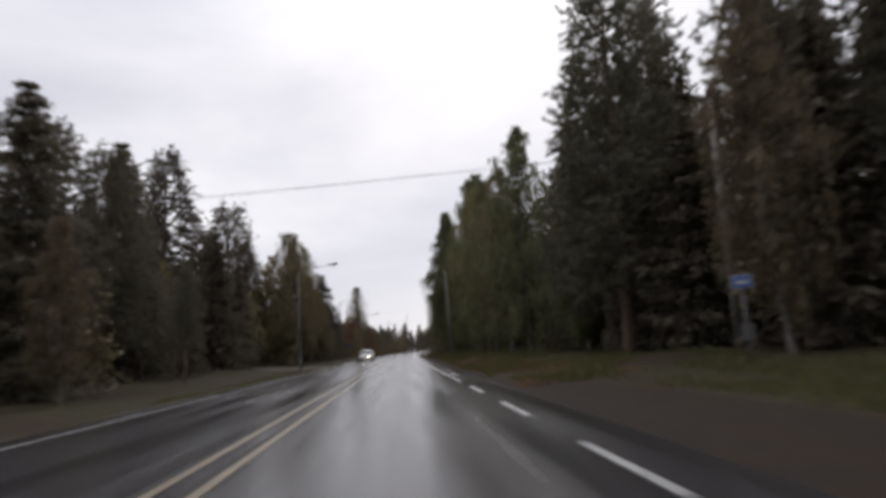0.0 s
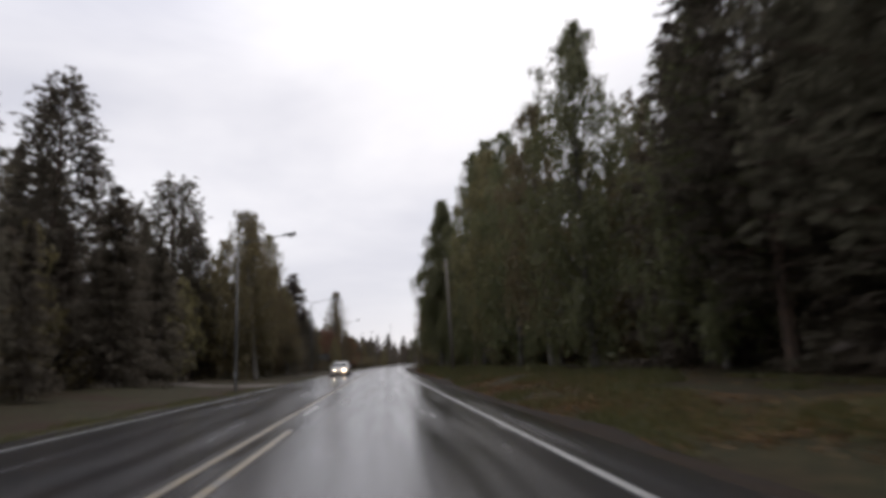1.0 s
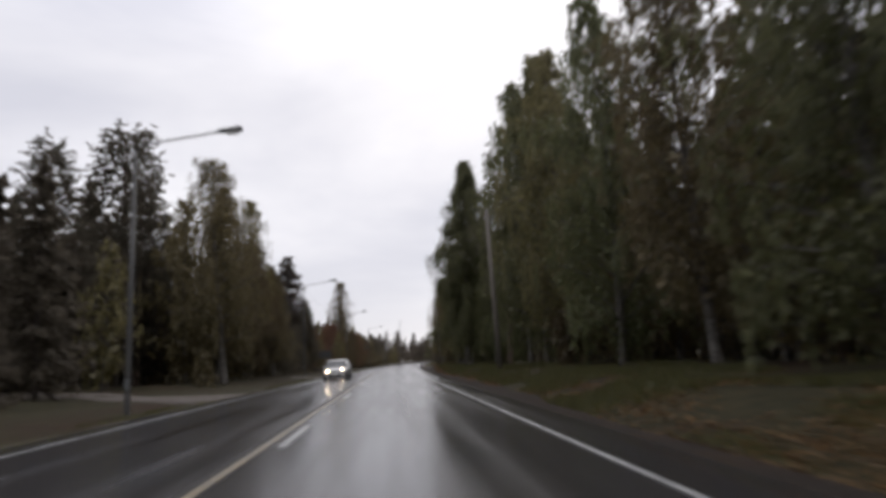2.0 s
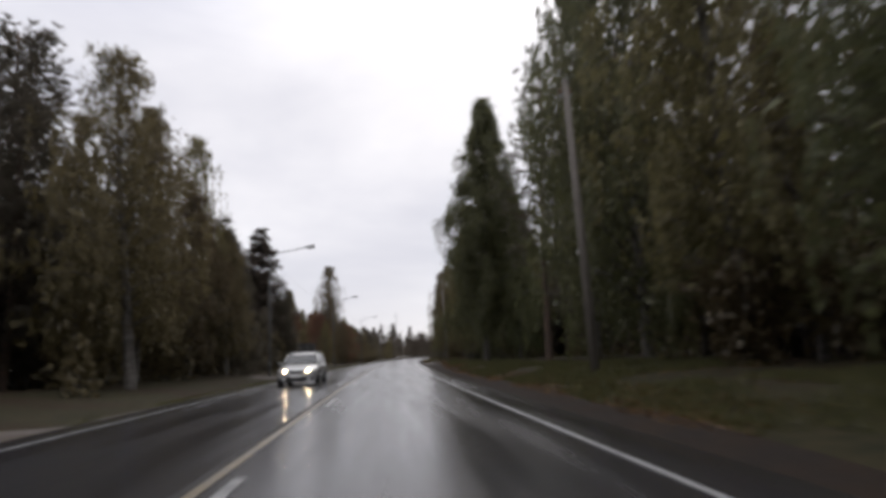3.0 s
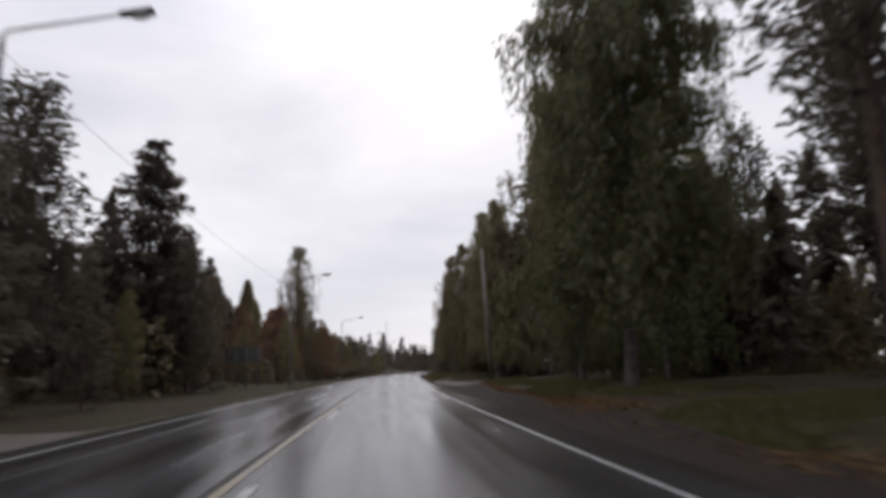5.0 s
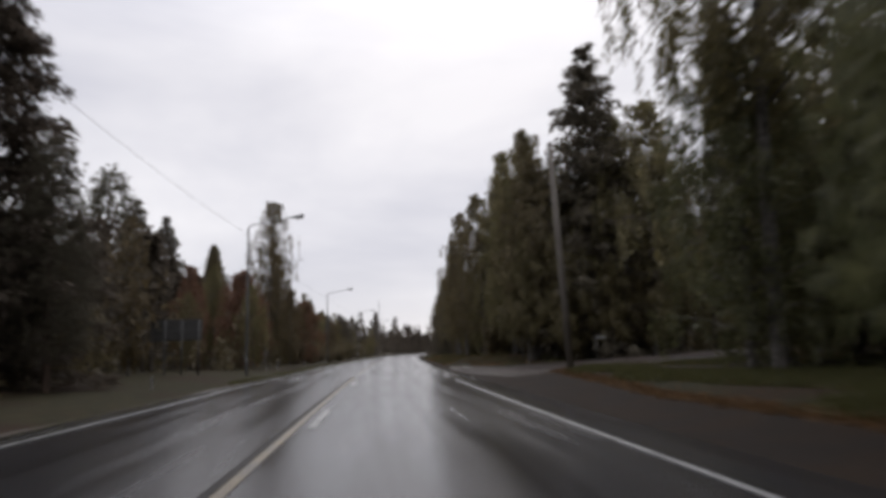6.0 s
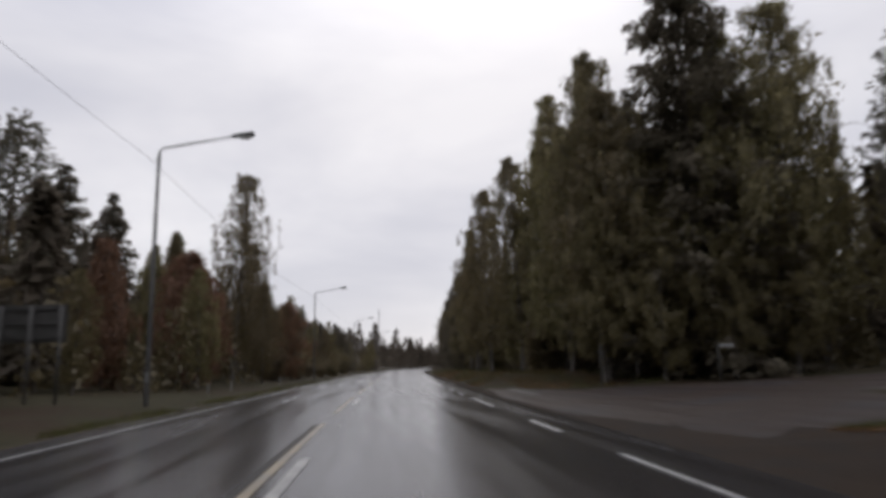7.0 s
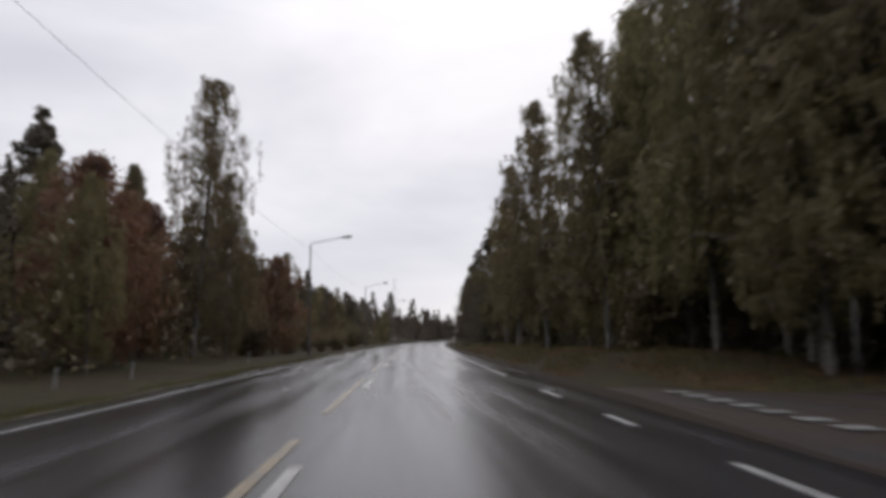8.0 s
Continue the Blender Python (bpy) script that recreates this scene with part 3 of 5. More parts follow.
def pine(h, seed, dense=1.0, low=0.45, wide=1.0, name="pine_tree", needle=0.20, needles=32):
    """Long bare trunk with stubs, irregular limbs, needle tufts in flat clouds."""
    rng = random.Random(seed)
    root = new(name)
    lv = Leaves(seed)
    line = trunk_line(h, rng, 0.3)
    base = 0.0095 * h + 0.03
    wood = [tube([line[0] - Vector((0, 0, 0.4))] + line, [base * 1.2] + [base * (1 - 0.9 * i / 8) + 0.01 for i in range(9)], 9)]
    for i in range(7):
        f = rng.uniform(0.15, low)
        a = rng.uniform(0, 6.28)
        p = on_line(line, f)
        wood.append(tube([p, p + Vector((math.cos(a), math.sin(a), -0.1)) * rng.uniform(0.4, 1.2)], [0.022, 0.006], 4))
    limbs = int(62 * (0.6 + 0.4 * dense))
    for i in range(limbs):
        f = low + (0.985 - low) * (i + rng.random() * 0.9) / limbs
        p = on_line(line, f)
        a = i * 2.4 + rng.uniform(-0.6, 0.6)
        u = (f - low) / (1 - low)
        reach = wide * h * 0.155 * (1 - u ** 1.6 * 0.85) * (0.55 + 0.45 * min(1, u * 4)) * rng.uniform(0.75, 1.08) + 0.25
        side = Vector((math.cos(a), math.sin(a), 0))
        rise = reach * (0.05 + 0.5 * u) * rng.uniform(0.4, 1.4)
        pts = [p, p + side * reach * 0.5 + Vector((0, 0, rise * 0.3)), p + side * reach + Vector((0, 0, rise))]
        rad = base * 0.3 * (1.2 - f) + 0.01
        wood.append(tube(pts, [rad, rad * 0.6, 0.008], 4))
        across = Vector((-side.y, side.x, 0))
        for k in range(int((5 + reach * 3.6) * dense)):
            g = 0.12 + 0.80 * rng.random() ** 0.8
            q = on_line(pts, min(g, 0.99)) + Vector((rng.gauss(0, 0.2), rng.gauss(0, 0.2), rng.gauss(0, 0.5)))
            out = side * rng.uniform(0.2, 1.0) + across * rng.gauss(0, 0.75) + Vector((0, 0, rng.uniform(-0.6, 0.8)))
            twig = (0.32 + 0.22 * reach * (1.15 - g)) * rng.uniform(0.6, 1.3)
            n = int(needles * (0.6 + twig))
            at = lv.r.uniform(0.1, 1.05, (n, 1)) * twig
            way = np.array(out.normalized())[None, :]
            ang = lv.r.normal(0, 0.62, (n, 3)) + way * 0.9 + np.array([0, 0, 0.25])
            ang /= np.linalg.norm(ang, axis=1, keepdims=True)
            lv.add(np.array(q)[None, :] + way * at + ang * needle * 0.45, ang, needle, needle * 0.27)
    v, f = join_lists(wood)
    mesh_object("trunk", v, f, PINE_BARK, root, smooth=True)
    lv.build("crown", PINE_NEEDLE, root)
    return root


def spruce(h, seed, dense=1.0, wide=1.0, name="spruce_tree", needle=0.30, power=0.85):
    """Straight stem, whorls of drooping boughs to near the ground, a pointed leader."""
    rng = random.Random(seed)
    root = new(name)
    lv = Leaves(seed)
    line = trunk_line(h, rng, 0.1)
    base = 0.0095 * h + 0.03
    wood = [tube([line[0] - Vector((0, 0, 0.4))] + line, [base * 1.2] + [base * (1 - 0.95 * i / 8) + 0.008 for i in range(9)], 8)]
    z = 0.08 * h
    turn = 0.0
    while z < h * 0.985:
        u = z / h
        reach0 = wide * h * 0.19 * (1 - u) ** power + 0.12
        n_b = rng.randint(7, 9) if u < 0.9 else 5
        turn += 0.7
        for i in range(n_b):
            a = turn + 6.283 * i / n_b + rng.uniform(-0.3, 0.3)
            reach = reach0 * rng.uniform(0.55, 1.12)
            side = Vector((math.cos(a), math.sin(a), 0))
            p = on_line(line, min(0.99, u + rng.uniform(-0.04, 0.04)))
            sag = reach * (0.42 - 0.75 * u) * rng.uniform(0.7, 1.3)
            pts = [p, p + side * reach * 0.55 - Vector((0, 0, sag * 0.75)), p + side * reach - Vector((0, 0, sag * 0.8))]
            if reach > 2.5:
                wood.append(tube(pts, [0.012 + 0.012 * reach, 0.01 + 0.004 * reach, 0.004], 3))
            m = int((8 + reach * 15) * dense * max(1.0, min(1.9, (0.42 / needle) ** 1.6)))
            g = lv.r.uniform(0.12, 1.02, m)
            c = np.array([on_line(pts, float(x)) for x in g])
            spread = 0.10 + 0.16 * reach * (1.05 - g)
            across = np.array([-side.y, side.x, 0.0])
            s = lv.r.normal(0, 1, m)
            c = c + across[None, :] * (s * spread)[:, None] - np.array([0, 0, 1.0])[None, :] * (np.abs(lv.r.normal(0, 0.10 + 0.10 * min(reach, 2.5), m)))[:, None]
            d = np.array(side)[None, :] * 0.8 + across[None, :] * s[:, None] * 0.6 + np.stack([np.zeros(m), np.zeros(m), lv.r.uniform(-1.0, 0.1, m)], 1)
            lv.add(c, d, needle, needle * 0.42)
        z += (0.36 + 0.25 * (1 - u)) * (0.7 + 0.018 * h)
    v, f = join_lists(wood)
    mesh_object("trunk", v, f, SPRUCE_BARK, root, smooth=True)
    lv.build("crown", SPRUCE_NEEDLE, root)
    return root


def bush(h, seed, name="bush"):
    """Several stems from one stool, rounded leafy top of uneven outline."""
    rng = random.Random(seed)
    root = new(name)
    lv = Leaves(seed, 4)
    wood = []
    for i in range(9):
        a = rng.uniform(0, 6.28)
        lean = rng.uniform(0.1, 0.55) * h
        top = h * rng.uniform(0.6, 1.0)
        pts = [Vector((0, 0, -0.2)), Vector((math.cos(a) * lean * 0.4, math.sin(a) * lean * 0.4, top * 0.5)), Vector((math.cos(a) * lean, math.sin(a) * lean, top))]
        wood.append(tube(pts, [0.03, 0.018, 0.005], 4))
        for k in range(20):
            q = on_line(pts, rng.uniform(0.12, 1.0)) + Vector((rng.gauss(0, 0.16), rng.gauss(0, 0.16), rng.gauss(0, 0.12))) * h * 0.45
            n = 8
            lv.add(np.array(q)[None, :] + lv.r.normal(0, 0.12 * h ** 0.5, (n, 3)), lv.r.normal(size=(n, 3)), 0.17, 0.11)
    v, f = join_lists(wood)
    mesh_object("stem", v, f, SPRUCE_BARK, root, smooth=True)
    lv.build("foliage", BUSH_LEAF, root)
    return root


PROTO = {
    "birch": [(16, lambda: birch(16, 11, low=0.14)), (16, lambda: birch(16, 12, 0.95, 0.9, 0.12)), (16, lambda: birch(16, 13, 1.0, 1.15, 0.1))],
    "slim_birch": [(18, lambda: birch(18, 21, 0.95, 0.7, 0.12)), (18, lambda: birch(18, 22, 1.5, 1.35, 0.05, cone=True))],
    "green_birch": [(16, lambda: birch(16, 14, 1.15, 1.15, 0.05, GREEN_LEAF)), (18, lambda: birch(18, 23, 1.6, 1.5, 0.09, GREEN_LEAF, cone=True))],
    "hanging_birch": [(18, lambda: birch(18, 24, 1.1, 1.0, 0.38))],
    "bell_birch": [(18, lambda: birch(18, 25, 0.85, 0.82, 0.16, full=0.5, trail=1.2, leaf_size=0.15))],
    "gold": [(8, lambda: birch(8, 31, 0.8, 1.4, 0.06, GOLD_LEAF, "rowan_tree")), (8, lambda: birch(8, 32, 0.75, 1.2, 0.05, GOLD_LEAF, "rowan_tree"))],
    "pine": [(18, lambda: pine(18, 41, 1.5, 0.36, 1.1)), (18, lambda: pine(18, 42, 1.5, 0.3, 1.1)), (18, lambda: pine(18, 43, 2.0, 0.14, 1.2))],
    "bare_pine": [(18, lambda: pine(18, 44, 1.5, 0.42, 1.05))],
    "airy_pine": [(18, lambda: pine(18, 45, 0.9, 0.3, 1.15))],
    "spruce": [(16, lambda: spruce(16, 51, 0.85, 1.0, needle=0.29)), (16, lambda: spruce(16, 52, 1.3, 1.15, needle=0.27, power=0.62)), (16, lambda: spruce(16, 53, 0.85, 1.0, needle=0.29))],
    "far_birch": [(14, lambda: birch(14, 61, 0.55, 1.3, 0.05, leaf_size=0.45))],
    "far_pine": [(16, lambda: pine(16, 62, 0.5, 0.10, 1.45, needle=0.62, needles=9))],
    "far_spruce": [(15, lambda: spruce(15, 63, 0.6, 1.4, needle=0.5))],
    "bush": [(2, lambda: bush(2.0, 71)), (2, lambda: bush(2.0, 73))],
}
TAGS = {
    "birch": ("tall birch with drooping yellow-green autumn leaves", "birch tree", "roadside birches"),
    "slim_birch": ("slender tall birch with thinning yellow-green leaves", "birch tree", "roadside birches"),
    "green_birch": ("tall leafy birch still dark green", "birch tree", "roadside birches"),
    "hanging_birch": ("tall birch with thin hanging pale leaves", "birch tree", "roadside birches"),
    "bell_birch": ("tall autumn birch with a rounded crown of long drooping twigs", "birch tree", "roadside birches"),
    "gold": ("small roadside tree with rusty orange autumn leaves", "rowan tree", "small autumn trees"),
    "pine": ("dark pine with bare trunk and tufted crown", "pine tree", "forest pines"),
    "bare_pine": ("tall pine with a long bare trunk and thin crown", "pine tree", "forest pines"),
    "spruce": ("dark green pointed spruce with drooping boughs", "spruce tree", "forest spruces"),
    "airy_pine": ("tall pine with sparse feathery boughs", "pine tree", "forest pines"),
    "far_birch": ("birch deeper in the wet roadside forest", "birch tree", "forest birches"),
    "far_pine": ("pine deeper in the wet roadside forest", "pine tree", "forest pines"),
    "far_spruce": ("spruce deeper in the wet roadside forest", "spruce tree", "forest spruces"),
    "bush": ("leafy bush of mixed green and brown", "bush", "undergrowth bushes"),
}
BUILT = {}
pick = random.Random(77)


def plant(kind, off, y, top, variant=None, squeeze=1.0, turn=None):
    """Sets a tree of that kind so that its tip stands at height top."""
    options = PROTO[kind]
    i = pick.randrange(len(options)) if variant is None else variant % len(options)
    size, make = options[i]
    p = spot(off, y)
    s = (top - p.z) / size
    a = pick.uniform(0, 360) if turn is None else turn
    m = pose(p.x, p.y, p.z, 0, 0, a) @ Matrix.Diagonal((s * squeeze, s * squeeze, s, 1))
    if (kind, i) not in BUILT:
        ob = make()
        label, cat, group = TAGS[kind]
        tagged(ob, label, cat, group)
        ob.matrix_basis = m
        BUILT[kind, i] = ob
        return ob
    src = BUILT[kind, i]
    ob = copy_thing(src, Matrix.Identity(4))
    ob.matrix_basis = m
    return ob


# trees that make the skyline, stretch by stretch: kind, offset from the centre line, distance along it, height of the tip, build, girth
KIN = {"pine": "far_spruce", "spruce": "far_spruce", "birch": "far_birch", "slim_birch": "far_spruce", "green_birch": "far_birch"}
taken = []


def stand(trees):
    for kind, off, y, top, variant, squeeze in trees:
        plant(kind, off, y, top, variant, squeeze)
        taken.append((off, y))
        if kind in KIN and y < 210 and not 140 < y < 162 and not (off > 0 and 88 < y < 126):
            back = 3.6 if off > 0 else -3.6
            plant(KIN[kind], off + back, y + 2.2, top * 0.84)
            taken.append((off + back, y + 2.2))


# left side, y 28 to 112
stand([
    ("spruce", -13.2, 28, 13.4, 1, 1.2), ("pine", -16.1, 36, 14.6, 2, 1.2), ("pine", -17, 44, 15.6, 2, 1.2), ("spruce", -18.9, 52, 18.6, 1, 1.2),
    ("spruce", -14.2, 60, 12.6, 1, 1.3), ("pine", -20.6, 65.8, 21.9, 2, 1.3), ("pine", -24.6, 74, 18.6, 2, 1.2), ("pine", -21.7, 84, 17.6, 2, 1.2),
    ("bell_birch", -11.2, 90, 17.6, 0, 1.6), ("far_birch", -14.8, 92.2, 14.8, 0, 1), ("pine", -19, 93, 17.5, 2, 1.2), ("birch", -13.6, 97, 17.6, 0, 1.05), ("pine", -23.3, 99.2, 24.1, 2, 1.4),
    ("birch", -11.6, 101, 13, 2, 1.1), ("bell_birch", -12.8, 104.5, 18.2, 0, 1.05), ("far_birch", -16, 106.7, 15.4, 0, 1), ("birch", -10.4, 106, 11, 0, 1.2), ("spruce", -11.7, 112, 12.4, 1, 1.3),
])
# left side, y 119 to 204
stand([
    ("pine", -13.7, 119, 11.1, 2, 1.2), ("pine", -17, 125.5, 16.4, 2, 1.4), ("pine", -11.3, 136, 9.6, 2, 1.2),
    ("spruce", -14.4, 137.4, 17.5, 1, 1.5), ("pine", -19.8, 157, 10.1, 2, 1.2), ("gold", -12.3, 173, 8.8, 0, 1.2), ("pine", -26.9, 178, 20, 2, 1.25),
    ("gold", -14.2, 181, 9, 1, 1.2), ("spruce", -26.9, 185, 18.9, 1, 1.2), ("gold", -16.1, 188, 10, 1, 1.2), ("bell_birch", -13.7, 190.6, 19.8, 0, 1.25),
    ("spruce", -27.2, 195.4, 19, 1, 1.2), ("birch", -12.9, 196, 14.0, 1, 1.15), ("slim_birch", -23.6, 203, 16.6, 1, 1.1),
    ("gold", -11.3, 204, 8.4, 0, 1.2),
])
# right side, y 19 to 65
stand([
    ("pine", 20, 19, 17, 2, 1.2), ("far_spruce", 16.5, 20.5, 12, 0, 1.2), ("pine", 17.5, 24, 18.9, 1, 1.2), ("far_spruce", 14.8, 27, 11, 0, 1.2),
    ("far_spruce", 19.5, 28, 16, 0, 1.2), ("pine", 12.8, 30.5, 19.4, 2, 1.2), ("far_pine", 22, 31, 18.5, 0, 1.1),
    ("far_spruce", 16.4, 31.5, 15, 0, 1.1), ("spruce", 16, 35, 15, 1, 1.2), ("far_spruce", 20, 37, 17, 0, 1.1), ("pine", 14.5, 38, 18, 2, 1.2),
    ("green_birch", 14, 41, 14.5, 0, 1), ("spruce", 15, 44.5, 15.5, 1, 1.1), ("green_birch", 12, 49.5, 17.6, 0, 1), ("birch", 11.9, 57, 16.8, 1, 1.1),
    ("green_birch", 11.7, 65, 17.6, 0, 1),
])
# right side, y 73 to 131
stand([
    ("birch", 11.9, 73, 18.9, 1, 1.1), ("green_birch", 12.5, 82, 22.7, 0, 0.95), ("green_birch", 12.9, 90, 24.1, 0, 0.9), ("pine", 17.5, 95, 20.8, 1, 1.1),
    ("bare_pine", 15.9, 101, 22.7, 0, 1.1), ("airy_pine", 14.0, 106, 25.0, 0, 1), ("airy_pine", 18.5, 110, 19.8, 0, 1.1), ("green_birch", 10.1, 114, 24.8, 1, 1.0),
    ("pine", 22, 116, 19, 1, 1.1), ("pine", 24, 104, 20, 0, 1.1), ("bare_pine", 29, 112, 19, 0, 1.1), ("pine", 21, 100, 17, 1, 1.1),
    ("green_birch", 14.5, 121, 18, 0, 0.9), ("green_birch", 11.8, 127.2, 10.5, 0, 1.35), ("pine", 31, 126, 17.7, 1, 1), ("green_birch", 16.5, 127, 10.5, 0, 1.5),
    ("hanging_birch", 11.9, 126.0, 19.4, 0, 1.12), ("far_spruce", 21, 128, 13, 0, 1.2), ("far_birch", 15, 130.5, 11.5, 0, 1.3), ("pine", 25, 131, 16.7, 0, 1),
])
# right side, y 132 to 164
stand([
    ("far_birch", 18.6, 132, 13, 0, 1.2), ("bare_pine", 28, 155.5, 17.7, 0, 1), ("bare_pine", 34, 156, 18.6, 0, 1.1), ("birch", 22, 158.6, 9, 1, 1.5),
    ("birch", 18.8, 158.8, 7.5, 0, 1.5), ("birch", 15.2, 159.2, 8.5, 2, 1.5), ("spruce", 18.6, 161.3, 26.8, 1, 1.15),
    ("birch", 22.6, 160, 21.0, 2, 1.2), ("birch", 25.4, 161, 17.6, 0, 1.2), ("birch", 12.6, 161, 9.5, 0, 1.4), ("bare_pine", 41, 161, 17.7, 0, 1.1),
    ("birch", 20.2, 161.5, 20.5, 2, 1), ("birch", 13.2, 162, 16.6, 1, 1.2), ("birch", 13.8, 163.5, 20.0, 2, 1.0), ("spruce", 20, 163.5, 18, 0, 1.3),
    ("birch", 15.6, 164, 17, 1, 1.1),
])
# round the house beyond the side road
stand([
    ("far_spruce", 37.2, 170.5, 9.5, 0, 1.2), ("far_birch", 40.4, 167.5, 8, 0, 1.3), ("far_spruce", 45, 168.5, 11.5, 0, 1.2), ("far_pine", 49, 167, 13, 0, 1.2),
    ("far_spruce", 35.6, 175, 10.5, 0, 1.2), ("far_spruce", 53, 168, 12.5, 0, 1.2), ("far_birch", 47, 165.5, 9, 0, 1.2), ("far_spruce", 41.6, 163.6, 7, 0, 1.3),
])
# right side, y 164 to 295
stand([
    ("far_spruce", 24, 164, 18.5, 0, 1.1), ("spruce", 18.8, 165, 17.1, 1, 1.2), ("birch", 14.8, 166.5, 19.5, 0, 0.9),
    ("birch", 12.8, 168, 16.5, 0, 1), ("slim_birch", 13.4, 171.5, 20.5, 0, 1.3), ("birch", 11.2, 176.5, 17.3, 2, 1.0),
    ("slim_birch", 14, 178, 19.2, 1, 1.3), ("birch", 10.5, 188.5, 17.8, 1, 1.05), ("slim_birch", 10.6, 202, 16.7, 0, 1.3),
    ("birch", 11.2, 216, 16.3, 0, 1), ("spruce", 11, 231, 15.8, 1, 1.2), ("spruce", 10.8, 251, 15.6, 1, 1.2), ("birch", 10.8, 271, 15.2, 2, 1),
    ("spruce", 10.4, 295, 15, 1, 1.2),
])

# the forest behind them
forest = random.Random(123)


def free(o, y, gap):
    if on_drive(o, y, 1.0):
        return False
    if o > 0 and abs(y - side_mid(o)) < side_half(o) + 2.5:
        return False
    if 22 < o < 60 and 146 < y < 192 or o > 12.5 and 86 < y < 130:
        return False
    return all((o - a) ** 2 + (y - b) ** 2 > gap * gap for a, b in taken)


for side, near, count in ((-1, 9.4, 84), (1, 12.3, 80)):
    made, tries = 0, 0
    while made < count and tries < 6000:
        tries += 1
        y = forest.uniform(8, 330)
        o = near + 20 * forest.random() ** 1.4
        if not free(side * o, y, 3.4):
            continue
        taken.append((side * o, y))
        made += 1
        deep = o - near
        if side < 0:
            top = forest.uniform(5.5, 8.5) if deep < 4 else forest.uniform(8.5, 11.5) if deep < 10 else forest.uniform(11, 15)
        else:
            top = forest.uniform(10, 14.5) if deep < 6 else forest.uniform(12, 17.5)
        if deep < 4:
            kind = forest.choice(["birch", "far_birch", "spruce", "gold" if y > 100 else "pine", "far_pine"]) if side < 0 else forest.choice(["birch", "slim_birch", "spruce", "birch"])
        elif deep < 12:
            kind = forest.choice(["far_pine", "far_spruce", "far_spruce", "far_birch"])
        else:
            kind = forest.choice(["far_pine", "far_spruce", "far_birch", "far_spruce"])
        if side < 0 and 156 < y < 215 and deep < 6:
            kind = forest.choice(["gold", "gold", "birch"])
        if y > 225 and kind in ("birch", "slim_birch", "pine", "spruce"):
            kind = "far_birch" if "birch" in kind else "far_" + kind
        plant(kind, side * o, y, top)

# the forest behind the start
for side in (-1, 1):
    for i in range(16):
        kind = forest.choice(["far_pine", "far_spruce", "far_birch"])
        plant(kind, side * forest.uniform(10.5, 26), forest.uniform(-60, 4), forest.uniform(11, 17))

# bushes along the forest edge
for side in (-1, 1):
    for i in range(70):
        y = forest.uniform(12, 260)
        o = (8.0 if side < 0 else 11.5) + 6 * forest.random() ** 1.3
        if side > 0 and (abs(y - side_mid(o)) < side_half(o) + 2 or i % 2 or y < 34 or 78 < y < 136):
            continue
        if side < 0 and (134 < y < 156 or y < 165 or i % 2 or on_drive(-o, y, 1.0)):
            continue
        plant("bush", side * o, y, ground_z(side * o, y) + forest.uniform(1.6, 4.2), i // 2 % 2)


# a tall pine deeper in the wood by the bus stop
plant("pine", 17.8, 36.6, 21.5, 2, 1.2, 40)


def yard(o, y):
    """The plot of the dark house beyond the side road."""
    return math.hypot(o - 47.2, y - 180.4) < 9.8


def thicket():
    """Saplings and brush that fill the forest floor, past counting."""
    rng = random.Random(8)
    lv = Leaves(808)
    for i in range(860):
        y = rng.uniform(5, 330)
        side = rng.choice((-1, 1))
        o = side * (rng.uniform(11.0, 42) if side < 0 else rng.uniform(15.5, 45))
        if i >= 720:
            side, o, y = 1, rng.uniform(24, 64), rng.uniform(157, 200)
        if side > 0 and abs(y - side_mid(o)) < 8 or on_drive(o, y, 1.5):
            continue
        h = rng.uniform(2.0, 5.5)
        if yard(o, y):
            continue
        if 30 < o < 48 and 157 < y < 176:
            h *= 0.62
        p = spot(o, y)
        m = 150
        u = lv.r.uniform(0, 1, m)
        r = h * 0.36 * np.sqrt(1.02 - u) * lv.r.uniform(0.2, 1, m) ** 0.5
        a = lv.r.uniform(0, 6.283, m)
        c = np.stack([p.x + r * np.cos(a), p.y + r * np.sin(a), p.z + u * h], 1)
        lv.add(c, lv.r.normal(size=(m, 3)) + np.array([0, 0, -0.3]), 0.40, 0.23)
    tagged(lv.build("undergrowth", BUSH_LEAF, None), "dense saplings and brush on the forest floor", "undergrowth", kind="stuff")


thicket()


